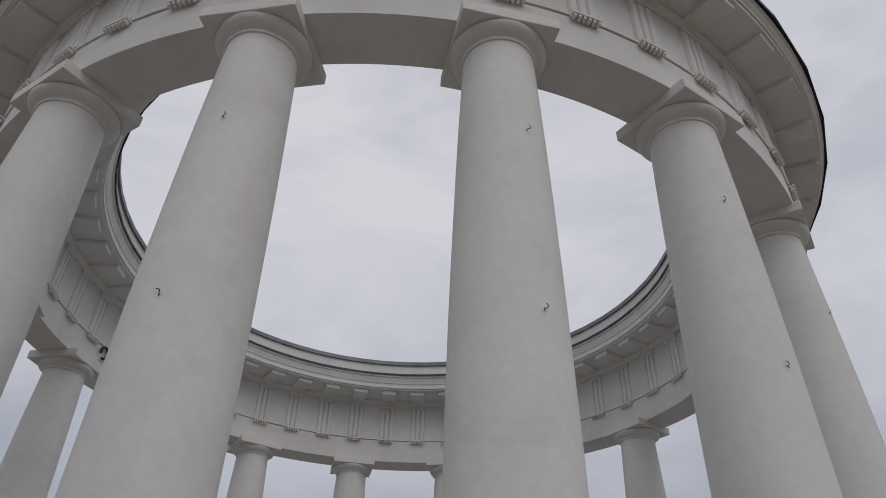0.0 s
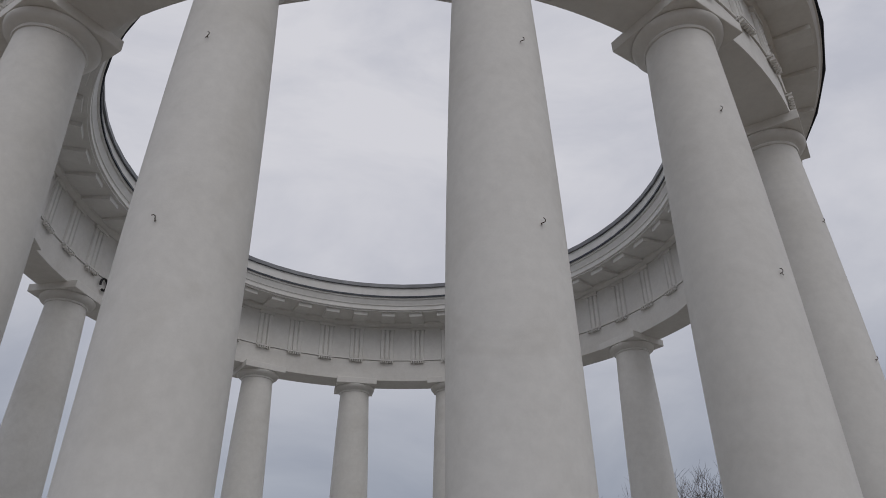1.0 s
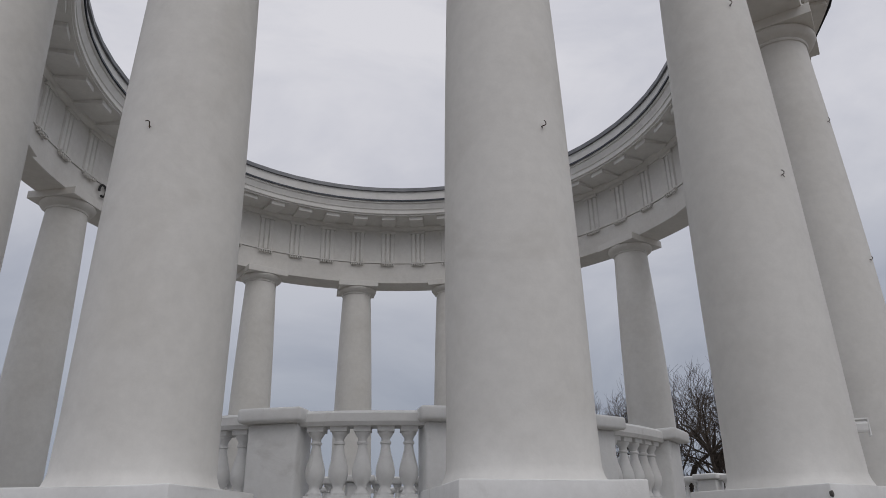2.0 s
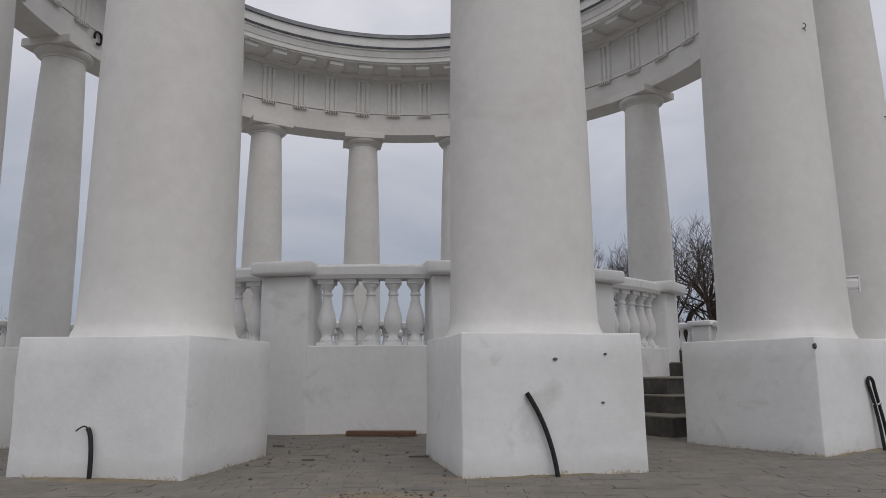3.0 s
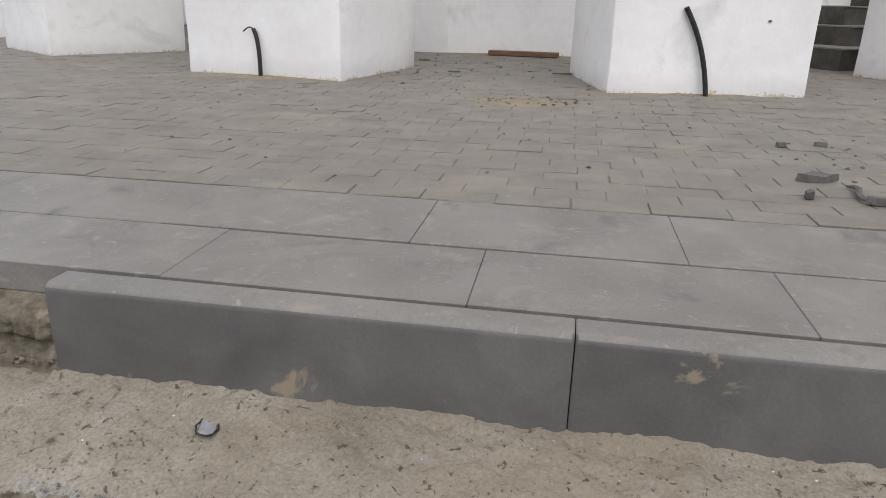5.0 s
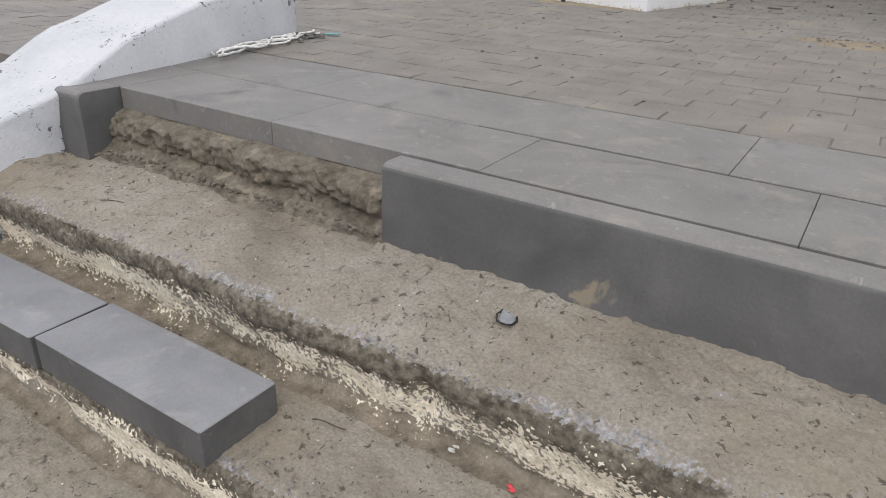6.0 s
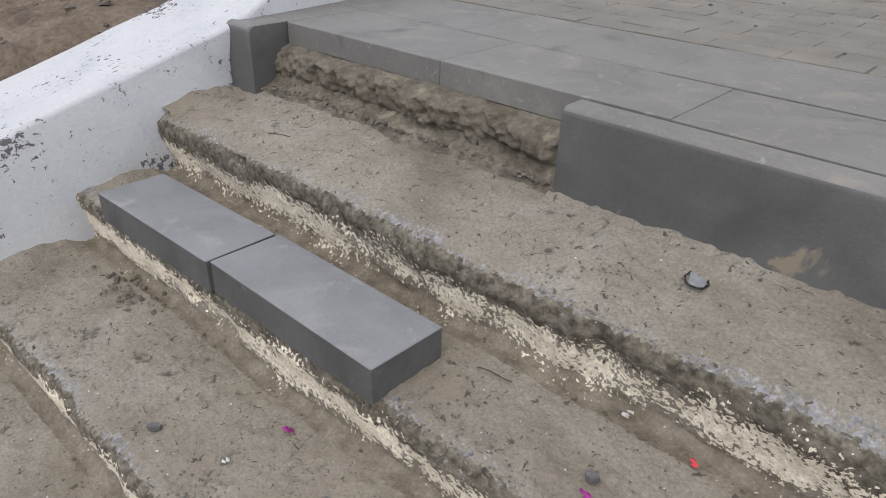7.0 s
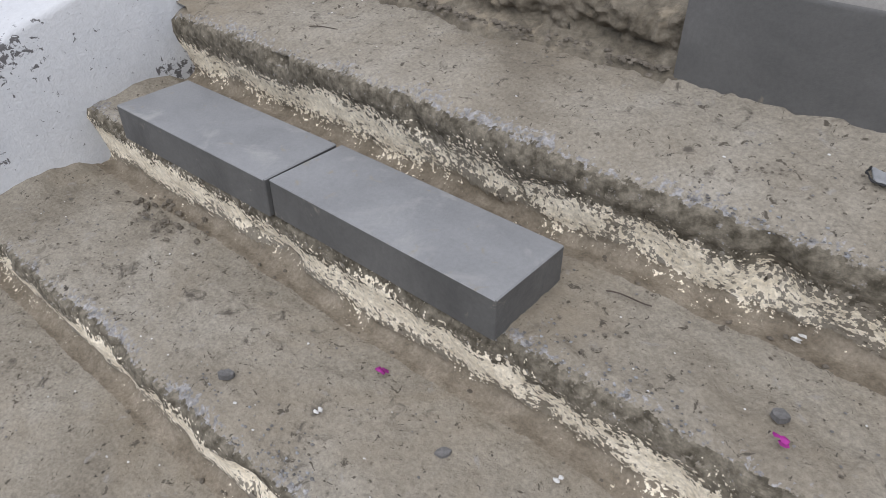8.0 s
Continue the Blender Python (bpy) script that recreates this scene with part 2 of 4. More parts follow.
PETAL = material("magenta_petal", [(0.16, 0.008, 0.11), (0.28, 0.02, 0.20)], scale=60.0, rough=0.6, bump=0.1)
REDBIT = material("red_confetti", [(0.6, 0.03, 0.05), (0.7, 0.06, 0.08)], scale=60.0, rough=0.5, bump=0.0)
SHELL = material("white_chip", [(0.45, 0.44, 0.42), (0.60, 0.59, 0.57)], scale=60.0, rough=0.6, bump=0.1)
TEAL = material("teal_plastic", [(0.10, 0.26, 0.26), (0.16, 0.34, 0.33)], scale=50.0, rough=0.4, bump=0.1)
ROPE = material("white_rope", [(0.55, 0.54, 0.50), (0.75, 0.74, 0.70)], scale=60.0, rough=0.8, bump=0.4)


# ---- builders ----
def mesh_of(name, bm, mats, smooth=None):
    me = bpy.data.meshes.new(name)
    bmesh.ops.recalc_face_normals(bm, faces=bm.faces)
    if smooth is not None:
        for f in bm.faces:
            f.smooth = True
        for e in bm.edges:
            if len(e.link_faces) == 2 and e.calc_face_angle(0) > radians(smooth):
                e.smooth = False
    bm.to_mesh(me)
    bm.free()
    for mt in (mats if isinstance(mats, (list, tuple)) else [mats]):
        me.materials.append(mt)
    return me


def part(name, bm, mats, parent=None, label="", smooth=None, m=None):
    ob = new(name, bm if isinstance(bm, bpy.types.Mesh) else mesh_of(name, bm, mats, smooth))
    ob.parent = parent
    if m is not None:
        ob.matrix_basis = m
    return tagged(ob, label)


def thing(name, label, category, group="", kind="", m=None):
    ob = new(name)
    ob.empty_display_size = 0.2
    if m is not None:
        ob.matrix_basis = m
    return tagged(ob, label, category, group, kind)


def lathe(profile, segs=48, a0=0.0, a1=360.0, closed_profile=False, bm=None):
    """A profile of (r, z) turned about z from a0 to a1 degrees; angle 0 looks along -y and grows towards +x."""
    bm = bm or bmesh.new()
    full = abs(a1 - a0) >= 359.9
    n = segs if full else segs + 1
    rings = []
    for k in range(n):
        a = radians(a0 + (a1 - a0) * k / segs)
        rings.append([bm.verts.new((r * math.sin(a), -r * math.cos(a), z)) for r, z in profile])
    cnt = len(profile)
    for k in range(segs):
        p, q = rings[k], rings[(k + 1) % n]
        for j in range(cnt if closed_profile else cnt - 1):
            jj = (j + 1) % cnt
            bm.faces.new((p[j], q[j], q[jj], p[jj]))
    if closed_profile and not full:
        bm.faces.new(rings[0])
        bm.faces.new(rings[-1])
    if not closed_profile and full:
        for j in (0, -1):
            if profile[j][0] > 1e-4:
                bm.faces.new([r[j] for r in rings])
    return bm


def box(x0, x1, y0, y1, z0, z1, bevel=0.0, segs=2, bm=None, taper=0.0):
    b = bmesh.new()
    bmesh.ops.create_cube(b, size=1.0)
    for v in b.verts:
        k = 1 - taper * (v.co.z + 0.5)
        v.co = Vector(((x0 + x1) / 2 + v.co.x * (x1 - x0) * k, (y0 + y1) / 2 + v.co.y * (y1 - y0) * k, (z0 + z1) / 2 + v.co.z * (z1 - z0)))
    if bevel:
        bmesh.ops.bevel(b, geom=b.edges[:], offset=bevel, segments=segs, profile=0.5, affect="EDGES")
    if bm is None:
        return b
    me = bpy.data.meshes.new("tmp")
    b.to_mesh(me)
    b.free()
    bm.from_mesh(me)
    bpy.data.meshes.remove(me)
    return bm


def tube(points, radii, sides=8, bm=None, cap=True):
    """A tube along points; radii is one number or one for each point."""
    bm = bm or bmesh.new()
    pts = [Vector(p) for p in points]
    if isinstance(radii, (int, float)):
        radii = [radii] * len(pts)
    rings, up = [], Vector((0.31, 0.17, 0.93))
    for k, p in enumerate(pts):
        d = (pts[min(k + 1, len(pts) - 1)] - pts[max(k - 1, 0)]).normalized()
        s = d.cross(up)
        if s.length < 1e-3:
            s = d.cross(Vector((1, 0, 0)))
        s.normalize()
        t = d.cross(s)
        rings.append([bm.verts.new(p + radii[k] * (math.cos(2 * math.pi * j / sides) * s + math.sin(2 * math.pi * j / sides) * t)) for j in range(sides)])
    for p, q in zip(rings, rings[1:]):
        for j in range(sides):
            bm.faces.new((p[j], p[(j + 1) % sides], q[(j + 1) % sides], q[j]))
    if cap:
        bm.faces.new(rings[0])
        bm.faces.new(rings[-1])
    return bm


def bezier(a, b, c, d, n=12):
    a, b, c, d = Vector(a), Vector(b), Vector(c), Vector(d)
    return [((1 - s) ** 3) * a + 3 * s * (1 - s) ** 2 * b + 3 * s * s * (1 - s) * c + s ** 3 * d for s in (k / n for k in range(n + 1))]


def skylit_top(bm):
    """The second material on the faces that point up: skylight put into colour."""
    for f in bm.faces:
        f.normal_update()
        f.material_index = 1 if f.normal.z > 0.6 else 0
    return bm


# ---- the plan of the rotunda ----
CX, CY = -0.683, 11.779       # its middle
RING, COUNT = 6.89, 16       # circle of the columns
FIRST, PITCH = 11.205, 22.5  # degrees of the first column and from one to the next
PED, PED_H = 1.196, 0.862    # pedestals
Z_NECK, Z_ABA, Z_SOF = 6.77, 6.937, 7.08
B_IN, B_OUT = 6.59, 7.27     # faces of the beam
SHIFTS = {15: (0.048, 0.04), 0: (-0.054, 0.081), 1: (-0.188, 0.009), 2: (0.0, -0.087), 5: (0.057, -0.044), 8: (-0.062, 0.105), 9: (-0.077, -0.027)}  # columns off the true circle: along it, outwards
CENTRE = Matrix.Translation((CX, CY, 0))


def turned(angle, r=0.0, z=0.0):
    """A pose on the circle: x runs along the circle, y points to the middle."""
    a = radians(angle)
    return Matrix.Translation((CX + r * math.sin(a), CY - r * math.cos(a), z)) @ Matrix.Rotation(a, 4, "Z")


def column_place(k):
    along, out = SHIFTS.get(k % COUNT, (0.0, 0.0))
    return turned(FIRST + PITCH * k + math.degrees(along / RING), RING + out)


def shaft_radius(z):
    s = (z - 1.0) / 5.72
    return 0.5154 * (1 - s) * (1 - 2 * s) + 0.4863 * 4 * s * (1 - s) + 0.3924 * s * (2 * s - 1)


# ---- ground, terrace and stair ----
def sheet(x0, x1, y0, y1, nx, ny, fn):
    bm = bmesh.new()
    rows = [[bm.verts.new(fn(x0 + (x1 - x0) * i / nx, y0 + (y1 - y0) * j / ny)) for j in range(ny + 1)] for i in range(nx + 1)]
    for p, q in zip(rows, rows[1:]):
        for j in range(ny):
            bm.faces.new((p[j], q[j], q[j + 1], p[j + 1]))
    return bm


def n3(x, y, z, s):
    return noise.noise(Vector((x * s, y * s, z * s)))


ground = part("ground", sheet(-1500, 1500, -1500, 1500, 2, 2, lambda x, y: (x, y, -0.93)), EARTH)
tagged(ground, "bare brown earth ground stretching away to the horizon", "ground", kind="structure")

terrace = part("terrace", box(-24, 24, 1.06, 46, -0.92, -0.03), JOINT)
tagged(terrace, "wide raised terrace base under the grey paving", "terrace", kind="structure")

STAIR_L, STAIR_R = -2.08, 0.92


NOSES = ((0.672, -0.236, -0.386), (0.436, -0.402, -0.543), (0.128, -0.560, -0.702), (-0.195, -0.722, -0.905))


def wear(y, z):
    """How much bare gravel, damp mud, moss and paint a place on the profile carries."""
    agg, mud, moss, paint = 0.0, 0.0, 0.0, -0.9
    for yn, zt, zb in NOSES:
        d = y - yn
        if -0.012 < d < 0.25 and abs(z - zt) < 0.07:
            agg = max(agg, 0.50 * math.exp(-(d / 0.055) ** 2))
            moss = max(moss, 0.80 * math.exp(-(d / 0.013) ** 2))
        if -0.02 < d < 0.05 and zb - 0.012 < z < zt + 0.004:
            h = (z - zb) / (zt - zb)
            paint = max(paint, 0.98 * math.exp(-((h - (0.42 if yn > 0.6 else 0.50)) / 0.40) ** 2) - (0.30 if yn > 0.6 else 0.15))
            moss = max(moss, min(0.8, max(0.0, (h - 0.72) * 2.8)))
            mud = max(mud, min(0.9, max(0.0, (0.34 - h) * 3.0)))
        if -0.25 < d < 0.05 and abs(z - zb) < 0.025:
            mud = max(mud, 0.62 * math.exp(-(max(0.0, -d) / 0.022) ** 2))
    return agg, mud, moss, paint


def stair_mesh():
    """Worn cast steps: a profile of treads and risers, roughened."""
    prof = [(1.10, -0.150, 0), (0.95, -0.178, 0), (0.80, -0.198, 0), (0.70, -0.218, 0), (0.672, -0.236, 0), (0.668, -0.262, 1), (0.692, -0.330, 1), (0.700, -0.372, 1), (0.685, -0.386, 0),
            (0.56, -0.386, 0), (0.462, -0.390, 0), (0.436, -0.402, 0), (0.430, -0.425, 1), (0.445, -0.492, 1), (0.452, -0.532, 1), (0.435, -0.543, 0), (0.30, -0.541, 0),
            (0.155, -0.546, 0), (0.128, -0.560, 0), (0.122, -0.585, 1), (0.138, -0.650, 1), (0.145, -0.692, 1), (0.125, -0.702, 0), (0.0, -0.702, 0), (-0.165, -0.706, 0),
            (-0.195, -0.722, 0), (-0.200, -0.745, 1), (-0.190, -0.84, 1), (-0.185, -0.90, 1), (-0.21, -0.905, 0), (-0.45, -0.91, 0), (-1.6, -0.915, 0)]
    fine = []
    for (y0, z0, k0), (y1, z1, k1) in zip(prof, prof[1:]):
        n = max(1, int(math.hypot(y1 - y0, z1 - z0) / (0.0085 if y0 > -0.3 else 0.1)))
        fine += [(y0 + (y1 - y0) * s / n, z0 + (z1 - z0) * s / n, k1 if z0 - z1 > abs(y1 - y0) else 0) for s in range(n)]
    fine.append(prof[-1])
    bm = bmesh.new()
    nx, rows = 480, []
    lay = [bm.verts.layers.float.new(k) for k in ("agg", "mud", "moss", "paint")]
    worn = [wear(y, z) for y, z, k in fine]
    for i in range(nx + 1):
        x = STAIR_L - 0.40 + (STAIR_R - STAIR_L + 0.45) * i / nx
        row = []
        for (y, z, k), wr in zip(fine, worn):
            a = 0.008 if k == 0 else 0.011
            edge = n3(x, y * 0.5, z * 0.5, 3.1) * 0.012
            chip = max(0.0, n3(x, y, z, 9.0) - 0.25) * (0.05 if k else 0.016)
            dz = n3(x, y, z, 6.0) * a + n3(x, y, z, 22.0) * a * 0.55 + n3(x + 5, y, z, 55.0) * a * 0.5 + n3(x, y + 7, z, 105.0) * a * 0.35
            row.append(bm.verts.new((x, y + edge + (n3(x + 9, y, z, 14.0) * 0.010 + chip if k else 0), z + dz - (0 if k else chip))))
            for lyr, val in zip(lay, wr):
                row[-1][lyr] = val
        rows.append(row)
    for p, q in zip(rows, rows[1:]):
        for j in range(len(fine) - 1):
            f = bm.faces.new((p[j], q[j], q[j + 1], p[j + 1]))
            f.smooth = True
    return bm


stair = part("stair", stair_mesh(), STAIR)
tagged(stair, "worn sandy concrete steps with cream paint peeling off the risers", "stairs", kind="structure")


def cheek_x(y):
    """The inner face of the western parapet, which flares outwards down the stair."""
    return float(np.interp(y, [-0.9, 0.2, 0.95, 1.4, 2.2], [-2.40, -2.19, -2.07, -2.15, -2.31]))


def cheek(name, x0, x1, y_end, label):
    """A limewashed stair parapet: level by the terrace, then falling with the steps."""
    side = [(y_end, -0.05), (y_end, 0.205), (y_end - 0.55, 0.19), (1.15, 0.10), (0.90, -0.01), (0.35, -0.20), (-0.30, -0.52), (-0.9, -0.75), (-0.9, -0.95), (y_end, -0.95)]
    bm = bmesh.new()
    n = 10
    rows = []
    for i in range(n + 1):
        x = x0 + (x1 - x0) * i / n
        rows.append([bm.verts.new((x, y, z)) for y, z in side])
    for p, q in zip(rows, rows[1:]):
        for j in range(len(side)):
            bm.faces.new((p[j], q[j], q[(j + 1) % len(side)], p[(j + 1) % len(side)]))
    bm.faces.new(rows[0])
    bm.faces.new(rows[-1])
    bmesh.ops.recalc_face_normals(bm, faces=bm.faces)
    sharp = [e for e in bm.edges if len(e.link_faces) == 2 and e.calc_face_angle(0) > radians(60)]
    bmesh.ops.bevel(bm, geom=sharp, offset=0.013, segments=2, profile=0.5, affect="EDGES")
    bmesh.ops.triangulate(bm, faces=[f for f in bm.faces if len(f.verts) > 4])
    bmesh.ops.subdivide_edges(bm, edges=[e for e in bm.edges if e.calc_length() > 0.12], cuts=3, use_grid_fill=True)
    for v in bm.verts:
        v.co += Vector((n3(*v.co, 7.0) * 0.008, 0, n3(*v.co, 5.0) * 0.008))
    if x1 < 0:
        for v in bm.verts:
            v.co.x += cheek_x(v.co.y) - x1
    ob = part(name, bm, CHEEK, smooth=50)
    return tagged(ob, label, "stair parapet", kind="structure")


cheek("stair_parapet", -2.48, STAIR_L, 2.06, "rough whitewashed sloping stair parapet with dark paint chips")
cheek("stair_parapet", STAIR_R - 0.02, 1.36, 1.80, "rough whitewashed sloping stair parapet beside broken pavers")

# ---- columns ----
def column_first():
    col = thing("column", "tall white limewashed column on a square pedestal", "column", "columns of the rotunda", m=column_place(0))
    h = PED / 2
    pb = box(-h, h, -h, h, -0.02, PED_H, 0.012, 2)
    bmesh.ops.triangulate(pb, faces=pb.faces)
    bmesh.ops.subdivide_edges(pb, edges=[e for e in pb.edges if e.calc_length() > 0.3], cuts=5, use_grid_fill=True)
    for v in pb.verts:
        v.co.x += n3(*v.co, 2.3) * 0.010
        v.co.y += n3(v.co.y, v.co.x, v.co.z, 2.3) * 0.010
        v.co.z += n3(v.co.x, v.co.y, 3, 3.0) * 0.006 if v.co.z > 0.5 else 0
    foot = pb.verts.layers.float.new("foot")
    for v in pb.verts:
        v[foot] = 0.60 if v.co.z < 0.03 else -0.6
    part("pedestal", pb, PLINTH, col, "whitewashed square pedestal, scuffed and stained", smooth=35)
    prof = [(0.562, PED_H - 0.02), (0.556, PED_H + 0.012), (0.538, PED_H + 0.05), (0.524, PED_H + 0.10)]
    for k in range(1, 19):
        z = PED_H + 0.10 + (Z_NECK - PED_H - 0.10) * k / 18
        prof.append((shaft_radius(z), z))
    sb = lathe(prof, 64)
    for v in sb.verts:
        a = math.atan2(v.co.y, v.co.x)
        k = 1 + 0.006 * n3(math.cos(a) * 1.5, math.sin(a) * 1.5, v.co.z * 0.7, 1.0)
        v.co.x *= k
        v.co.y *= k
    part("shaft", sb, WHITE, col, smooth=40)
    cap = [(0.375, Z_NECK - 0.02), (0.408, Z_NECK - 0.012), (0.416, Z_NECK + 0.010), (0.408, Z_NECK + 0.028), (0.414, Z_NECK + 0.036), (0.455, Z_NECK + 0.05), (0.505, Z_NECK + 0.085),
           (0.530, Z_NECK + 0.125), (0.534, Z_NECK + 0.148), (0.52, Z_NECK + 0.166), (0.30, Z_NECK + 0.168)]
    part("echinus", lathe(cap, 64), WHITE, col, smooth=40)
    part("abacus", box(-0.54, 0.54, -0.54, 0.54, Z_ABA, Z_SOF + 0.02, 0.01), WHITE, col)
    return col


columns = [column_first()]
for k in range(1, COUNT):
    columns.append(copy_thing(columns[0], column_place(k)))

# ---- entablature: beam, frieze and cornice ----
ent = thing("entablature", "white ring entablature with triglyphs, mutules and a projecting cornice", "entablature", m=CENTRE)
SEG = 192
Z_TAE, Z_BED, Z_COR = 7.66, 8.66, 8.80   # taenia, bed mould, cornice soffit
C_IN, C_OUT = 5.68, 8.05


def ring(name, profile, mat=None, label="", segs=SEG):
    return part(name, lathe(profile, segs, closed_profile=True), mat or WHITE, ent, label, smooth=30)


ring("architrave", [(B_IN, Z_SOF), (B_OUT, Z_SOF), (B_OUT, Z_TAE - 0.012), (B_IN, Z_TAE - 0.012)])
ring("groove", [(B_IN + 0.016, Z_TAE - 0.010), (B_OUT - 0.016, Z_TAE - 0.010), (B_OUT - 0.016, Z_TAE + 0.004), (B_IN + 0.016, Z_TAE + 0.004)])
ring("taenia", [(B_IN - 0.022, Z_TAE + 0.006), (B_OUT + 0.022, Z_TAE + 0.006), (B_OUT + 0.022, Z_TAE + 0.034), (B_IN - 0.022, Z_TAE + 0.034)])
ring("frieze", [(B_IN + 0.012, Z_TAE + 0.036), (B_OUT - 0.012, Z_TAE + 0.036), (B_OUT - 0.012, Z_BED), (B_IN + 0.012, Z_BED)])
ring("bed_mould", [(B_IN - 0.02, Z_BED + 0.002), (B_OUT + 0.02, Z_BED + 0.002), (B_OUT + 0.05, Z_BED + 0.04), (B_OUT + 0.09, Z_BED + 0.075), (B_OUT + 0.10, Z_COR - 0.002),
                   (B_IN - 0.10, Z_COR - 0.002), (B_IN - 0.09, Z_BED + 0.075), (B_IN - 0.05, Z_BED + 0.04)])
ring("cornice", [(C_IN + 0.12, Z_COR), (C_OUT - 0.12, Z_COR), (C_OUT - 0.12, 8.87), (C_OUT - 0.09, 8.875), (C_OUT - 0.085, 8.92), (C_OUT - 0.04, 8.965), (C_OUT - 0.03, 9.0), (C_OUT, 9.01), (C_OUT, 9.05),
                 (C_OUT - 0.7, 9.20), (C_IN + 0.02, 9.20), (C_IN, 9.19), (C_IN, 9.135), (C_IN + 0.035, 9.125), (C_IN + 0.04, 9.075), (C_IN + 0.07, 9.02), (C_IN + 0.075, 8.975), (C_IN + 0.10, 8.965),
                 (C_IN + 0.105, 8.92), (C_IN + 0.08, 8.912), (C_IN + 0.08, 8.84), (C_IN + 0.12, 8.83)])
ring("blocking_course", [(C_IN + 0.05, 9.202), (C_IN + 0.50, 9.202), (C_IN + 0.50, 9.50), (C_IN + 0.045, 9.50)])
ring("inner_flashing", [(C_IN, 9.502), (C_IN + 0.02, 9.50), (C_IN + 0.06, 9.502), (C_IN + 0.55, 9.505), (C_IN + 0.55, 9.62), (C_IN + 0.01, 9.61)], ZINC, "grey sheet metal flashing in straight lengths", 60)
ring("rim_flashing", [(C_IN - 0.03, 9.178), (C_IN - 0.012, 9.178), (C_IN - 0.005, 9.203), (C_IN + 0.046, 9.203), (C_IN + 0.046, 9.222), (C_IN - 0.03, 9.22)], TIN, "dark sheet metal flashing in straight lengths", 60)
ring("outer_flashing", [(C_OUT - 0.6, 9.19), (C_OUT + 0.035, 9.054), (C_OUT + 0.045, 9.025), (C_OUT + 0.06, 9.025), (C_OUT + 0.06, 9.10), (C_OUT - 0.6, 9.24)], TIN, "dark sheet metal flashing in straight lengths", 44)


def triglyph_mesh():
    """Two channels and two half channels cut in a slab; it faces -y."""
    bm = bmesh.new()
    w, d, z0, z1 = 0.38, 0.045, Z_TAE + 0.036, Z_BED - 0.09
    us = [(-0.5, 0.2), (-0.45, 1), (-0.235, 1), (-0.17, 0.0), (-0.105, 1), (0.105, 1), (0.17, 0.0), (0.235, 1), (0.45, 1), (0.5, 0.2)]
    lo = [bm.verts.new((u * w, -d * k, z0)) for u, k in us]
    hi = [bm.verts.new((u * w, -d * k, z1)) for u, k in us]
    for j in range(len(us) - 1):
        bm.faces.new((lo[j], lo[j + 1], hi[j + 1], hi[j]))
    bl, br = bm.verts.new((-w / 2, 0.03, z0)), bm.verts.new((w / 2, 0.03, z0))
    tl, tr = bm.verts.new((-w / 2, 0.03, z1)), bm.verts.new((w / 2, 0.03, z1))
    bm.faces.new((bl, lo[0], hi[0], tl))
    bm.faces.new((lo[-1], br, tr, hi[-1]))
    bm.faces.new(hi + [tr, tl])
    box(-0.21, 0.21, -0.065, 0.03, Z_BED - 0.088, Z_BED - 0.006, 0.004, 1, bm)
    return mesh_of("triglyph", bm, WHITE)


def guttae_mesh():
    """A short fillet with six pegs that stand free below it."""
    bm = bmesh.new()
    box(-0.19, 0.19, -0.095, 0.02, Z_TAE - 0.030, Z_TAE + 0.006, 0.003, 1, bm)
    for k in range(6):
        x = -0.160 + 0.064 * k
        box(x - 0.017, x + 0.017, -0.095, -0.02, Z_TAE - 0.088, Z_TAE - 0.028, 0.004, 1, bm, taper=0.25)
    return mesh_of("guttae", bm, WHITE)


def mutule_mesh(outward):
    """A hanging slab whose front edge drops below the soffit."""
    bm = box(-0.19, 0.19, -0.53 if outward else -0.63, 0.0, Z_COR - 0.105, Z_COR + 0.003, 0.006, 1)
    for v in bm.verts:
        if v.co.z < Z_COR - 0.05 and v.co.y > -0.1:
            v.co.z += 0.055
    return mesh_of("mutule", bm, WHITE)


tri_mesh, gut_mesh, mut_out, mut_in = triglyph_mesh(), guttae_mesh(), mutule_mesh(True), mutule_mesh(False)
for k in range(COUNT * 3):
    a = FIRST + PITCH / 3 * k
    for r, spin, mut in ((B_OUT - 0.012, 0, mut_out), (B_IN + 0.012, 180, mut_in)):
        m = CENTRE.inverted() @ turned(a, r) @ Matrix.Rotation(radians(spin), 4, "Z")
        part("triglyph", tri_mesh, None, ent, m=m)
        part("guttae", gut_mesh, None, ent, m=m @ Matrix.Translation((0, -0.012, 0)))
        part("mutule", mut, None, ent, m=m @ Matrix.Translation((0, -0.10, 0)))

# ---- inner platform with its balustrade ----
R_WALL, Z_PLAT, Z_RAIL = 4.62, 0.895, 1.745
plat = lathe([(R_WALL + 0.012, -0.03), (R_WALL + 0.011, 0.16), (R_WALL + 0.004, 0.5), (R_WALL, Z_PLAT - 0.012), (R_WALL - 0.012, Z_PLAT), (R_WALL - 0.42, Z_PLAT), (R_WALL - 0.42, Z_PLAT - 0.10), (0.01, Z_PLAT - 0.10)], 128)
foot_layer = plat.verts.layers.float.new("foot")
for v in plat.verts:
    v[foot_layer] = 0.66 if v.co.z < 0.03 else -0.6
platform = part("platform", plat, PLINTH, smooth=40, m=CENTRE)
tagged(platform, "round whitewashed inner platform with a low plinth wall", "platform", kind="structure")


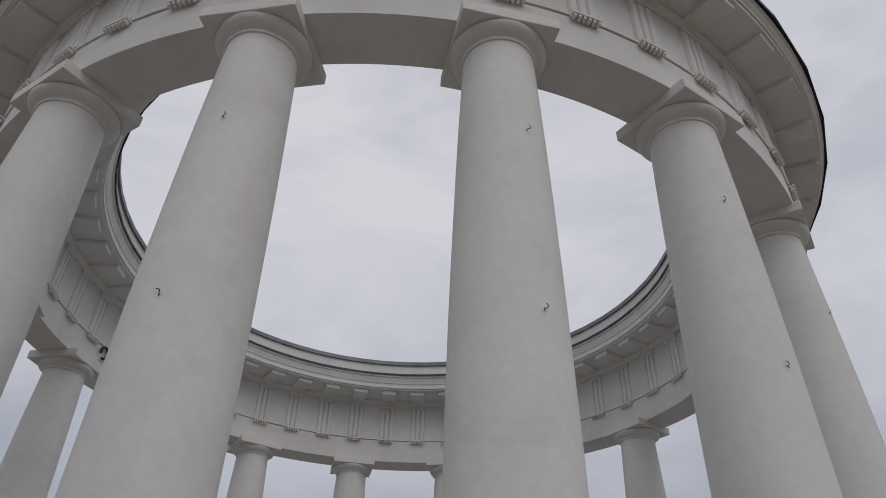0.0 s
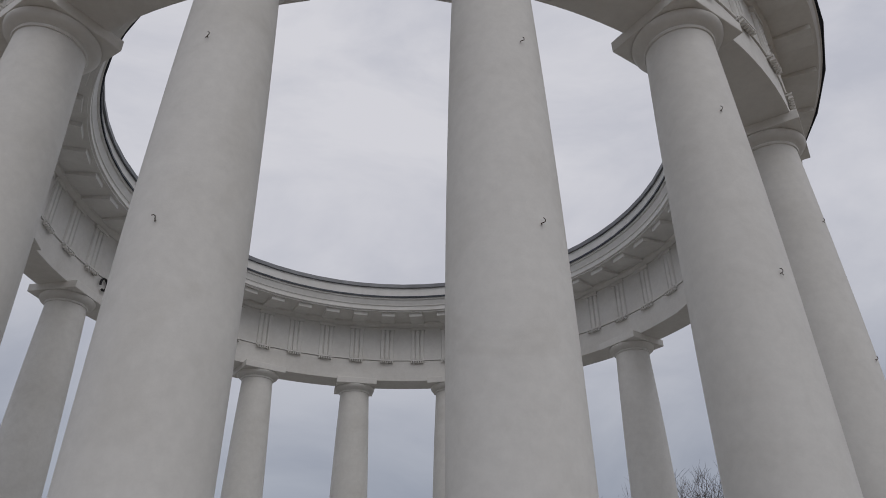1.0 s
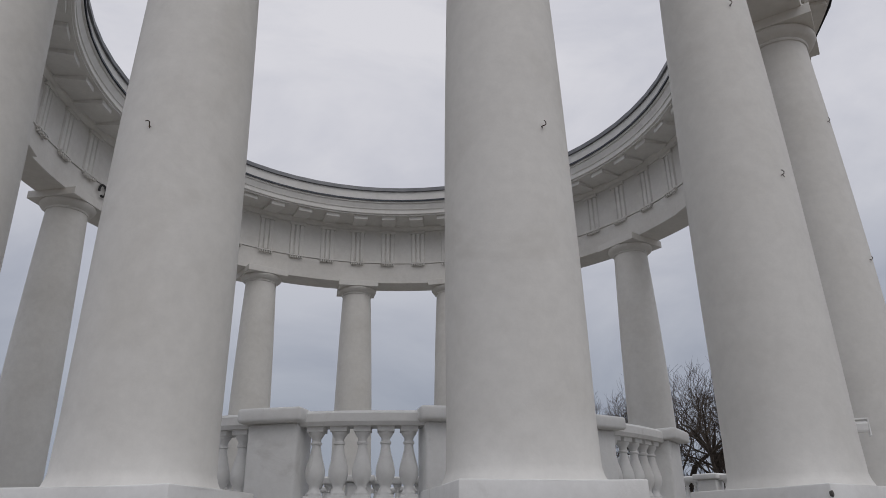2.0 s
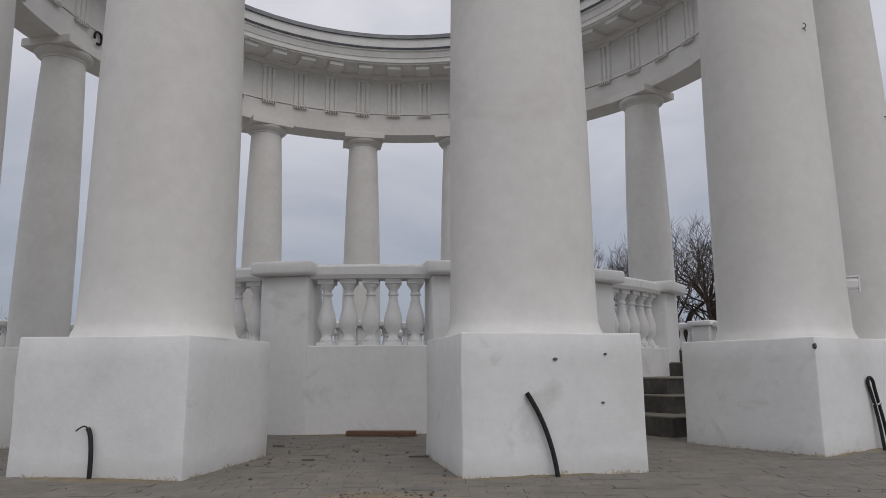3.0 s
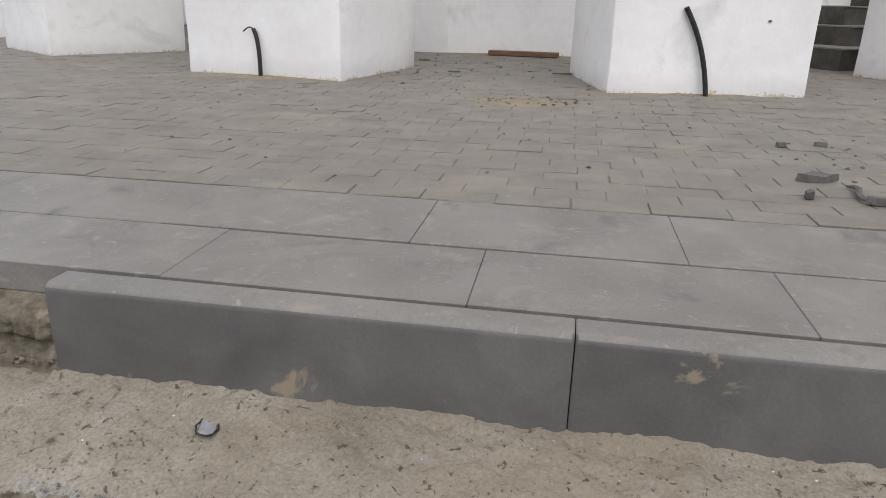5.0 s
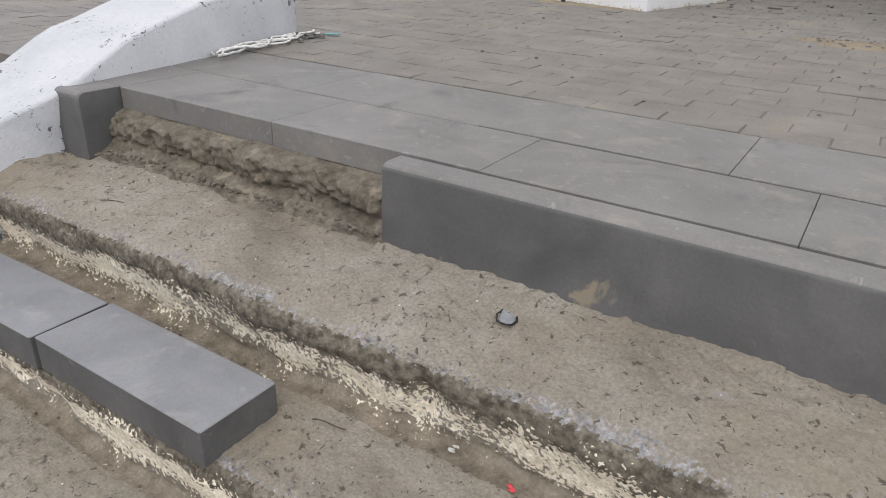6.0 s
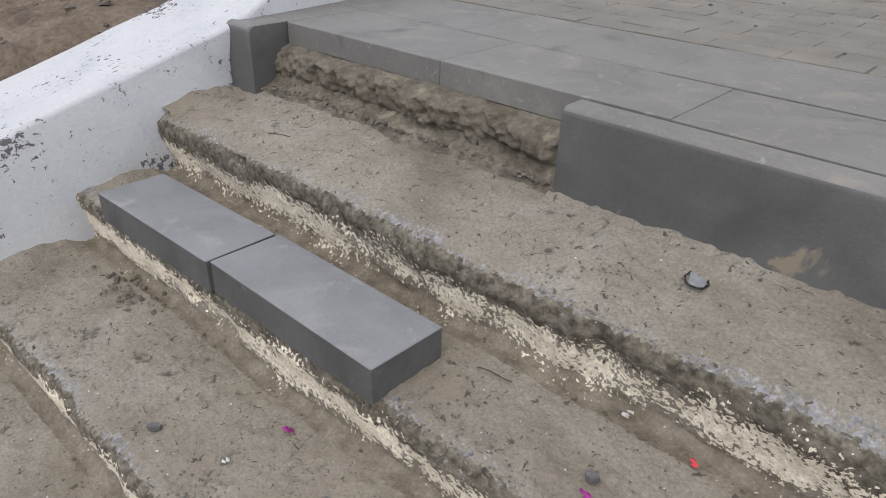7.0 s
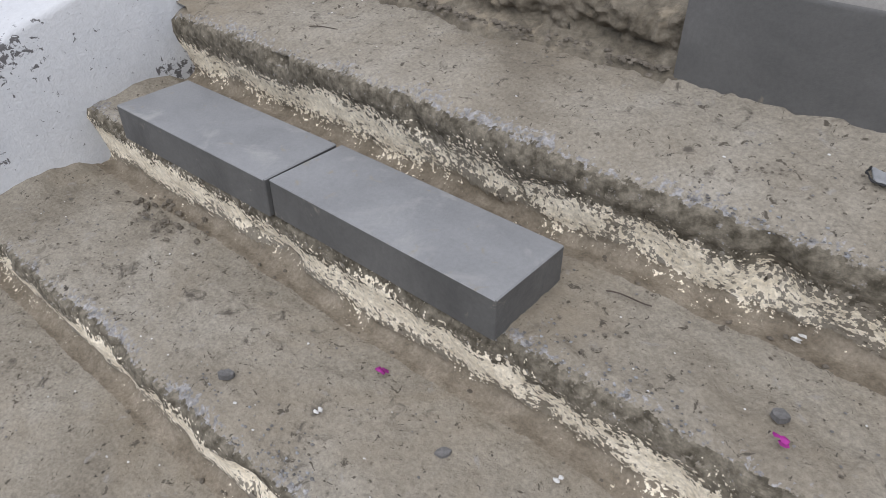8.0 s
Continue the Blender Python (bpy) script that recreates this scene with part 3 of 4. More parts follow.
# unseen dark disc, added to keep bounced light off the soffits
unseen_floor = part("unseen_floor", lathe([(R_WALL - 0.425, Z_PLAT - 0.098), (R_WALL - 0.425, Z_PLAT - 0.03), (0.01, Z_PLAT - 0.03)], 96), DARKSTEP, m=CENTRE)
tagged(unseen_floor, "unseen dark floor of the round platform, added to cut bounced light", "floor", kind="structure")


def baluster_mesh(h=0.66, k=1.0):
    prof = [(0.075, 0.03), (0.078, 0.055), (0.062, 0.075), (0.050, 0.10), (0.058, 0.125), (0.088, 0.165), (0.103, 0.215), (0.104, 0.255), (0.092, 0.31), (0.072, 0.37), (0.056, 0.43), (0.048, 0.475),
            (0.047, 0.49), (0.060, 0.497), (0.060, 0.515), (0.047, 0.522), (0.050, 0.55), (0.070, 0.575), (0.082, 0.59), (0.082, 0.61)]
    bm = lathe([(r * k, z * h / 0.66) for r, z in prof], 14)
    s = 0.092 * k
    box(-s, s, -s, s, 0.608 * h / 0.66, h, 0.004, 1, bm)
    box(-s, s, -s, s, 0.0, 0.034 * h / 0.66, 0.004, 1, bm)
    return mesh_of("baluster", bm, PLINTH, 40)


BAL = baluster_mesh(Z_RAIL - 0.147 - Z_PLAT, 0.95)
POSTW = 0.53


def post_parts(parent, m, z0, z1, w=POSTW):
    part("post", box(-w / 2, w / 2, -0.188, w / 2 - 0.02, z0, z1 - 0.118, 0.03, 3), PLINTH, parent, smooth=50, m=m)
    h = w / 2 + 0.075
    part("post_cap", box(-h, h, -h + 0.03, h, z1 - 0.12, z1 + 0.025, 0.035, 3), PLINTH, parent, smooth=50, m=m)


def bay(angle, r, z0, z1, pitch, count, mesh, post_deg):
    """A post at angle, and the rail with its balusters up to the next post."""
    t = thing("balustrade", "white concrete balustrade bay with turned balusters and a post", "balustrade", "balustrade bays", m=CENTRE)
    post_parts(t, CENTRE.inverted() @ turned(angle, r), -0.03 if r < RING else z0 - 0.01, z1)
    a0, a1 = angle + post_deg, angle + pitch - post_deg
    part("rail", lathe([(r - 0.14, z1 - 0.15), (r + 0.13, z1 - 0.15), (r + 0.155, z1 - 0.11), (r + 0.155, z1 - 0.03), (r + 0.12, z1), (r - 0.13, z1), (r - 0.16, z1 - 0.03), (r - 0.16, z1 - 0.11)],
                       10, a0, a1, True), PLINTH, t, smooth=30)
    for k in range(count):
        a = a0 + (a1 - a0) * (k + 0.62) / (count + 0.24)
        part("baluster", mesh, None, t, m=CENTRE.inverted() @ turned(a, r, z0))
    return t


for k in range(COUNT):
    if k in (2, 3):       # the stair opening
        continue
    bay(FIRST + PITCH * k, R_WALL - 0.17, Z_PLAT, Z_RAIL, PITCH, 5, BAL, 3.3)
end_post = thing("balustrade_post", "white balustrade end post beside the dark inner stair", "post", m=CENTRE)
post_parts(end_post, CENTRE.inverted() @ turned(FIRST + PITCH * 2, R_WALL - 0.17), -0.03, Z_RAIL)

inner_stair = thing("inner_stair", "short flight of dark worn stone steps up to the platform", "stairs", kind="structure", m=CENTRE)
for k in range(5):
    bm = lathe([(4.45, -0.02), (5.95 - 0.30 * k, -0.02), (5.95 - 0.30 * k, 0.175 * (k + 1)), (4.45, 0.175 * (k + 1))], 12, (29.0, 33.0, 36.0, 53.0, 60.0)[k], 66.0, True)
    step = part("step", bm, DARKSTEP, inner_stair)
    zt = 0.175 * (k + 1)
    tr = lathe([(4.46, zt + 0.002), (5.965 - 0.30 * k, zt + 0.002), (5.965 - 0.30 * k, zt + 0.014), (4.46, zt + 0.014)], 12, (29.0, 33.0, 36.0, 53.0, 60.0)[k] + 0.1, 65.9, True)
    part("tread", tr, PALE_TREAD, step, "thin pale tread on top of a dark step")

# ---- outer balustrade behind the rotunda ----
R_FAR = 11.0
far_wall = part("far_plinth_wall", lathe([(R_FAR - 0.25, -0.03), (R_FAR + 0.25, -0.03), (R_FAR + 0.25, 1.08), (R_FAR - 0.25, 1.08)], 60, 96, 264, True), WHITE, m=CENTRE)
tagged(far_wall, "long whitewashed plinth wall behind the rotunda", "wall", kind="structure")
for k in range(14):
    bay(96 + 12 * k, R_FAR, 1.08, 1.90, 12, 7, BAL, 1.5)

# ---- paving: kerbs, slabs and pavers ----
def jitter(seed):
    return random.Random(seed)


kerb_edge = thing("kerb_edge", "dark grey rounded kerb stones edging the terrace", "kerb", kind="structure")


def kerb_stone(x0, x1, y0, y1, z0, z1, nose):
    """A stone with a rounded upper front edge, lengthwise along x."""
    prof = [(y1, z0), (y1, z1), (y0 + nose, z1)]
    for k in range(1, 7):
        a = math.pi / 2 * k / 6
        prof.append((y0 + nose - nose * math.sin(a), z1 - nose + nose * math.cos(a)))
    prof.append((y0, z0))
    bm = bmesh.new()
    xs = [x0, x0 + 0.004, x0 + (x1 - x0) / 2, x1 - 0.004, x1]
    rows = [[bm.verts.new((x, y + (0.003 if x in (x0, x1) else 0), z - (0.003 if x in (x0, x1) else 0))) for y, z in prof] for x in xs]
    for p, q in zip(rows, rows[1:]):
        for j in range(len(prof)):
            bm.faces.new((p[j], q[j], q[(j + 1) % len(prof)], p[(j + 1) % len(prof)]))
    bm.faces.new(rows[0])
    bm.faces.new(rows[-1])
    bmesh.ops.recalc_face_normals(bm, faces=bm.faces)
    return skylit_top(bm)


# tops take the paler slab colour, standing in for light from above
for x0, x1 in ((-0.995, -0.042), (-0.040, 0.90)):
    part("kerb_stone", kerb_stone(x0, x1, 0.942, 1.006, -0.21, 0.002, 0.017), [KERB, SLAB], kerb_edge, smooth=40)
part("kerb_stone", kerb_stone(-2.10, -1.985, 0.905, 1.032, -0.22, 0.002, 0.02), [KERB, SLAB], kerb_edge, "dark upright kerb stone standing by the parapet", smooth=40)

slab_paving = thing("slab_paving", "rows of large grey stone slabs along the terrace edge", "paving", kind="structure")


def slab(x0, x1, y0, y1, dz=0.0, gap=0.0016):
    bm = box(x0 + 0.35 * gap, x1 - 0.35 * gap, y0 + 2.5 * gap, y1 - 2.0 * gap, -0.062, dz, 0.0016, 1)
    part("slab", bm, SLAB, slab_paving)


rg = jitter(3)
for x0, x1 in ((-1.98, -1.392), (-1.392, -0.815)):
    slab(x0, x1, 1.026, 1.32, rg.uniform(-0.001, 0.001))
for x0, x1 in ((-0.815, -0.229), (-0.229, 0.35), (0.35, 0.93)):
    slab(x0, x1, 1.023, 1.318, rg.uniform(-0.001, 0.001))
slab(-2.17, -1.98, 1.036, 1.32)
xs = [-2.24, -1.585, -0.99, -0.40, 0.19, 0.78, 0.94]
for x0, x1 in zip(xs, xs[1:]):
    slab(x0, x1, 1.322, 1.675 + rg.uniform(-0.002, 0.002), rg.uniform(-0.0015, 0.001))

joint_fill = box(-8.0, 9.0, 1.684, 9.0, -0.028, -0.0022)
box(-2.6, 1.4, 1.045, 1.683, -0.028, -0.011, bm=joint_fill)
joint_fill = part("joint_fill", joint_fill, JOINT)
tagged(joint_fill, "grey sandy joint filling between the paving stones", "joint filling", kind="structure")

paver_floor = thing("paver_floor", "grey concrete block paving with sandy and open joints", "paving", kind="structure")


def in_plan(x, y):
    """Paved, and outside the parapets and the inner platform."""
    if -2.52 < x < 1.40 and (y < 1.68 or (x < cheek_x(y) - 0.10 and y < 2.0) or (x > 0.90 and y < 1.84)):
        return False
    return math.hypot(x - CX, y - CY) > R_WALL + 0.06


def paver_block(x0, x1, y0, y1, z, tilt, gx, gy):
    x0, x1, y0, y1, g = x0 + gx[0], x1 - gx[1], y0 + gy[0], y1 - gy[1], 0.0
    vs = [(x0, y0, z - tilt[0]), (x1, y0, z + tilt[0]), (x1, y1, z + tilt[1]), (x0, y1, z - tilt[1])]
    c = 0.0016
    top = [(x0 + g + c, y0 + g + c, z - tilt[0]), (x1 - g - c, y0 + g + c, z + tilt[0]), (x1 - g - c, y1 - g - c, z + tilt[1]), (x0 + g + c, y1 - g - c, z - tilt[1])]
    v = [(x, y, -0.045) for x, y, _ in vs] + [(x, y, zz - 0.0016) for x, y, zz in vs] + top
    f = [(8, 9, 10, 11)]
    for a in (0, 4):
        for j in range(4):
            f.append((a + j, a + (j + 1) % 4, a + 4 + (j + 1) % 4, a + 4 + j))
    return v, f


PW, PD = 0.198, 0.099
allv, allf, near_list = [], [], []
rg = jitter(11)
row, y = -6, 1.678 - 6 * PD
while y < 8.4:
    x = -7.4 + (row % 2) * PW / 2 + rg.uniform(-0.012, 0.012)
    while x < 8.0:
        if in_plan(x + PW / 2, y + PD / 2):
            z = max(-0.0007, rg.gauss(0, 0.0013))
            tl = (rg.gauss(0, 0.0008), rg.gauss(0, 0.0008))
            w = PW
            gaps = [rg.choice((0.0004, 0.0004, 0.0006, 0.0007, 0.0024)) for _ in range(4)]
            dat = paver_block(x, x + w, y, y + PD, z, tl, gaps[:2], gaps[2:])
            if -1.9 < x < 0.75 and 1.6 < y < 3.75 and len(near_list) < 300:
                near_list.append(dat)
            else:
                n = len(allv)
                allv += dat[0]
                allf += [tuple(i + n for i in f) for f in dat[1]]
        x += PW + rg.choice((0, 0, 0, 0.001, 0.003))
    y += PD + (0.004 if row % 5 == 2 else 0.0)
    row += 1
for v, f in near_list:
    me = bpy.data.meshes.new("paver")
    me.from_pydata(v, [], f)
    me.materials.append(PAVER)
    part("paver", me, None, paver_floor)
me = bpy.data.meshes.new("pavers")
me.from_pydata(allv, [], allf)
me.materials.append(PAVER)
tagged(part("pavers", me, None, paver_floor), kind="stuff")


# ---- earth and sand ----
def mound(name, cx, cy, rx, ry, h, z, mat, label, category, seed=0, n=26, rings=8, kind="stuff", turn=0.0, ragged=0.7):
    """A low heap with an uneven outline that thins to nothing at its edge."""
    bm = bmesh.new()
    top = bm.verts.new((cx, cy, z + h))
    prev = None
    ct, st = math.cos(turn), math.sin(turn)
    for r in range(1, rings + 1):
        s = r / rings
        ringv = []
        for k in range(n):
            a = 2 * math.pi * k / n
            e = 1 + ragged * n3(math.cos(a) * 1.7 + seed * 7.3, math.sin(a) * 1.7, seed, 1.3) + ragged * 0.5 * n3(math.cos(a) * 5 + seed, math.sin(a) * 5, seed, 1.0)
            ux, uy = rx * s * e * math.cos(a), ry * s * e * math.sin(a)
            hz = h * (1 - s ** 1.6) * (1 + 0.5 * n3(ux * 9 + seed, uy * 9, 0, 1.0)) - 0.003 * s
            ringv.append(bm.verts.new((cx + ux * ct - uy * st, cy + ux * st + uy * ct, z + hz)))
        for k in range(n):
            if prev is None:
                bm.faces.new((top, ringv[k], ringv[(k + 1) % n]))
            else:
                bm.faces.new((prev[k], ringv[k], ringv[(k + 1) % n], prev[(k + 1) % n]))
        prev = ringv
    ob = part(name, bm, mat, smooth=60)
    return tagged(ob, label, category, kind=kind)


mound("sand_patch", 0.62, 4.36, 0.62, 0.10, 0.012, 0.002, SAND, "thin spill of yellow sand along a pedestal foot", "sand", 1, turn=radians(12))
mound("sand_patch", -2.05, 4.34, 0.45, 0.08, 0.010, 0.002, SAND, "thin spill of yellow sand along a pedestal foot", "sand", 2, turn=radians(-10))
mound("sand_patch", 3.35, 5.52, 0.55, 0.12, 0.012, 0.002, SAND, "thin spill of yellow sand along a pedestal foot", "sand", 3, turn=radians(35))
mound("sand_patch", -0.30, 3.70, 0.34, 0.17, 0.008, 0.002, SAND, "thin spill of sand with dark crumbs on the paving", "sand", 4)
mound("sand_patch", 1.04, 2.12, 0.13, 0.20, 0.010, 0.002, SAND, "yellow sand spilled beside the whitewashed parapet", "sand", 5)
mound("sand_patch", -0.70, 7.11, 1.0, 0.09, 0.015, 0.0, SAND, "sand washed against the foot of the platform wall", "sand", 6)


def bedding_mesh():
    """The rough broken bed where the kerb is missing."""
    prof = [(1.055, -0.055), (1.025, -0.064), (0.998, -0.071), (0.984, -0.086), (0.978, -0.112), (0.981, -0.130), (0.988, -0.140), (0.980, -0.152), (0.954, -0.163), (0.926, -0.182), (0.905, -0.205)]
    fine = []
    for (y0, z0), (y1, z1) in zip(prof, prof[1:]):
        fine += [(y0 + (y1 - y0) * s / 4, z0 + (z1 - z0) * s / 4) for s in range(4)]
    bm = bmesh.new()
    rows = []
    for i in range(261):
        x = -2.06 + 1.075 * i / 260
        rr = []
        for k, (yy, zz) in enumerate(fine):
            u = k / len(fine)
            rough = 0.022 * math.sin(math.pi * min(1, u * 1.15))
            o = n3(x, yy, zz, 9.0) + 0.7 * n3(x, yy, zz, 26.0) + 0.7 * n3(x, yy, zz, 60.0)
            rr.append(bm.verts.new((x, yy - 0.02 * n3(x, 0, 0, 6.0) - rough * o, zz + rough * 0.5 * n3(x + 3, yy, zz, 18.0) - (0.012 if u > 0.85 else 0))))
        rows.append(rr)
    for p, q in zip(rows, rows[1:]):
        for j in range(len(fine) - 1):
            bm.faces.new((p[j], q[j], q[j + 1], p[j + 1]))
    return bm


tagged(part("bedding", bedding_mesh(), BED, smooth=80), "broken mortar and earth bed left open under the slabs", "mortar bed", kind="structure")


def fringe_mesh():
    """A ragged fringe of mortar along the kerb foot."""
    bm = bmesh.new()
    rows = []
    for i in range(321):
        x = -1.0 + 1.92 * i / 320
        h = 0.010 + 0.014 * n3(x, 0, 0, 5.0) + 0.010 * n3(x, 2, 0, 21.0) + 0.006 * n3(x, 4, 0, 60.0)
        w = 0.024 + 0.018 * n3(x, 7, 0, 9.0) + 0.008 * n3(x, 7, 0, 40.0)
        rows.append([bm.verts.new((x, 0.945, -0.183 + max(h, -0.004))), bm.verts.new((x, 0.939 - 0.3 * w, -0.183 + max(0.8 * h, -0.004))), bm.verts.new((x, 0.938 - w, -0.186)), bm.verts.new((x, 0.93 - w - 0.01, -0.21))])
    for p, q in zip(rows, rows[1:]):
        for j in range(3):
            bm.faces.new((p[j], q[j], q[j + 1], p[j + 1]))
    return bm


tagged(part("mortar_fringe", fringe_mesh(), CONCRETE, smooth=80), "ragged fringe of sandy mortar along the kerb foot", "mortar", kind="stuff")


def bank(x, y):
    h = -0.05 - 0.40 * max(0.0, min(1.0, (1.08 - y) / 2.6)) - 0.012 * max(0.0, -2.6 - x)
    crest = float(np.interp(y, [-0.9, -0.3, 0.35, 0.9, 1.15], [-0.75, -0.52, -0.20, -0.01, 0.10]))
    h = min(h, crest - 0.13 + 0.8 * max(0.0, -2.62 - x))
    return (x, y, h + 0.035 * n3(x, y, 0, 2.5) + 0.026 * n3(x, y, 5, 9.0) + 0.012 * n3(x, y, 5, 30.0))


tagged(part("earth_bank", sheet(-9.0, -2.34, -1.8, 1.10, 190, 90, bank), EARTH, smooth=80), "bare brown earth bank beside the stair parapet", "earth", kind="structure")
rg = jitter(31)


def mud_mesh(li, ya, yb, z, wdt):
    """Sandy mud gathered against the parapet foot on one tread."""
    bm = bmesh.new()
    rows = []
    for i in range(31):
        yy = ya + (yb - ya) * i / 30
        xi = cheek_x(yy)
        rows.append([])
        fade = min(1.0, i / 6, (30 - i) / 12)
        for j in range(19):
            s = j / 18
            ww = 0.8 * wdt * (1 + 0.6 * n3(yy, li, 0, 5.0)) * (0.4 + 0.6 * fade)
            xx = xi - 0.03 + (ww + 0.03) * s
            hh = (0.022 * (1 - s) ** 1.8 * (1 + 0.6 * n3(xx, yy, li, 9.0)) + 0.007 * n3(xx, yy, li, 30.0)) * fade - 0.006 * s - 0.012 * (1 - fade)
            rows[-1].append(bm.verts.new((xx, yy, z + hh - (0.012 if s == 1 else 0))))
    for p, q in zip(rows, rows[1:]):
        for j in range(18):
            bm.faces.new((p[j], p[j + 1], q[j + 1], q[j]))
    return bm


for lv in enumerate(((0.93, 0.69, -0.192, 0.11), (0.68, 0.46, -0.384, 0.15), (0.44, 0.15, -0.542, 0.24), (0.13, -0.17, -0.702, 0.22))):
    tagged(part("mud_fillet", mud_mesh(lv[0], *lv[1]), CONCRETE, smooth=80), "sandy mud gathered along the parapet foot", "mud", kind="stuff")

# ---- loose step stones on the second step ----
def step_stone(x0, x1, y0, y1, z0, z1, turn):
    bm = box(-(x1 - x0) / 2, (x1 - x0) / 2, -(y1 - y0) / 2, (y1 - y0) / 2, 0, z1 - z0, 0.002, 1)
    # one stone in two colours: shaded sides, lit top
    ob = part("step_stone", skylit_top(bm), [SHADED_SIDE, LIT_TOP], m=Matrix.Translation(((x0 + x1) / 2, (y0 + y1) / 2, z0)) @ Matrix.Rotation(radians(turn), 4, "Z"))
    return tagged(ob, "dark grey cut stone block laid loose on a step", "stone block", "loose step stones")


step_stone(-1.945, -1.468, 0.418, 0.590, -0.398, -0.321, 0.9)
step_stone(-1.463, -0.972, 0.428, 0.598, -0.398, -0.322, -0.4)

# ---- hooks, cables and cords at the columns ----
def hook_mesh():
    bm = tube([(0, 0.04, 0), (0, -0.02, 0.0), (0.010, -0.036, 0.003), (0.022, -0.042, 0.022), (0.012, -0.042, 0.048), (-0.012, -0.042, 0.056)], 0.0056, 6)
    tube([(0, -0.018, 0), (-0.006, -0.026, -0.018), (-0.004, -0.03, -0.04)], 0.005, 6, bm)
    return mesh_of("hook", bm, IRON, 50)


HOOK = hook_mesh()
rg = jitter(5)
for k, col in enumerate(columns):
    angles = {0: (15.9, 15.4), 1: (-10.8, -24.8), 2: (-22.5, -24.0), 15: (2.1, 7.2)}.get(k, (rg.uniform(-8, 8), rg.uniform(-8, 8)))
    for rel, z in zip(angles, (3.39, 5.39) if k not in (1, 2) else (3.51, 5.46)):
        r = shaft_radius(z)
        m = Matrix.Rotation(radians(rel), 4, "Z") @ Matrix.Translation((0, -r, z)) @ Matrix.Rotation(rg.uniform(-0.5, 0.5), 4, "Y") @ Matrix.Scale(0.72, 4)
        part("hook", HOOK, None, col, "small bent rusty iron hook", m=m)

F = -PED / 2 - 0.018


def cable(k, pts, radius, label):
    m = column_place(k)
    t = thing("cable", label, "cable", "cable ends at the pedestals", m=m)
    part("sheath", tube(pts, radius, 10), RUBBER, t, smooth=50)
    return t


c1 = cable(-1, bezier((0.02, F - 0.03, -0.03), (0.02, F - 0.02, 0.12), (0.0, F, 0.26), (-0.035, F + 0.002, 0.30), 12), 0.014, "short black cable stub rising from the paving by a pedestal")
part("wire_end", tube(bezier((-0.035, F, 0.30), (-0.06, F, 0.325), (-0.07, F - 0.01, 0.31), (-0.10, F - 0.02, 0.285), 8), 0.005, 6), IRON, c1, "bare frayed wire end")
cable(0, bezier((-0.015, F - 0.03, -0.03), (-0.035, F - 0.01, 0.2), (-0.10, F, 0.36), (-0.19, F, 0.495), 14), 0.015, "thick black cable end leaning up against a pedestal")
c3 = cable(1, bezier((0.16, F - 0.03, -0.03), (0.16, F - 0.02, 0.2), (0.12, F, 0.42), (0.075, F, 0.50), 12)
           + bezier((0.075, F, 0.50), (0.05, F - 0.005, 0.56), (0.10, F - 0.01, 0.58), (0.115, F - 0.02, 0.52), 10)[1:]
           + bezier((0.115, F - 0.02, 0.52), (0.13, F - 0.02, 0.40), (0.25, F - 0.02, 0.2), (0.215, F - 0.04, -0.03), 12)[1:], 0.013, "black cable folded into a tied loop against a pedestal")
part("tie", tube([(0.105, F - 0.04, 0.35), (0.15, F - 0.045, 0.36), (0.185, F - 0.03, 0.355), (0.15, F + 0.005, 0.35), (0.105, F - 0.005, 0.35)], 0.007, 6), SHELL, c3, "pale tie round the cable")

coil = thing("cable_coil", "black cable loop hanging on the beam above a capital", "cable", m=turned(FIRST + PITCH * 11, RING))
part("loop", tube([(-0.45 + 0.11 * math.cos(a), 0.37, 7.50 + 0.13 * math.sin(a)) for a in (2 * math.pi * i / 20 * 0.86 - 0.4 for i in range(21))], 0.026, 8), RUBBER, coil, smooth=50)

bracket = box(-0.03, 0.03, -0.10, 0.02, 0.0, 0.014, 0.003, 1)
box(-0.03, 0.03, -0.10, -0.088, -0.13, 0.012, 0.003, 1, bracket)
box(-0.025, 0.025, -0.09, 0.02, -0.10, -0.012, 0.02, 2, bracket, taper=-0.3)
part("bracket", bracket, PLINTH, columns[1], "small whitewashed angle bracket", m=Matrix.Rotation(radians(36), 4, "Z") @ Matrix.Translation((0, -shaft_radius(1.36), 1.38)))

# ---- loose things on the terrace ----
board = part("board", box(-0.345, 0.345, -0.055, 0.055, 0, 0.045, 0.004, 1), WOOD, m=Matrix.Translation((-0.545, 7.03, 0.004)) @ Matrix.Rotation(radians(-5), 4, "Z"))
tagged(board, "short brown wooden board lying by the platform wall", "board")


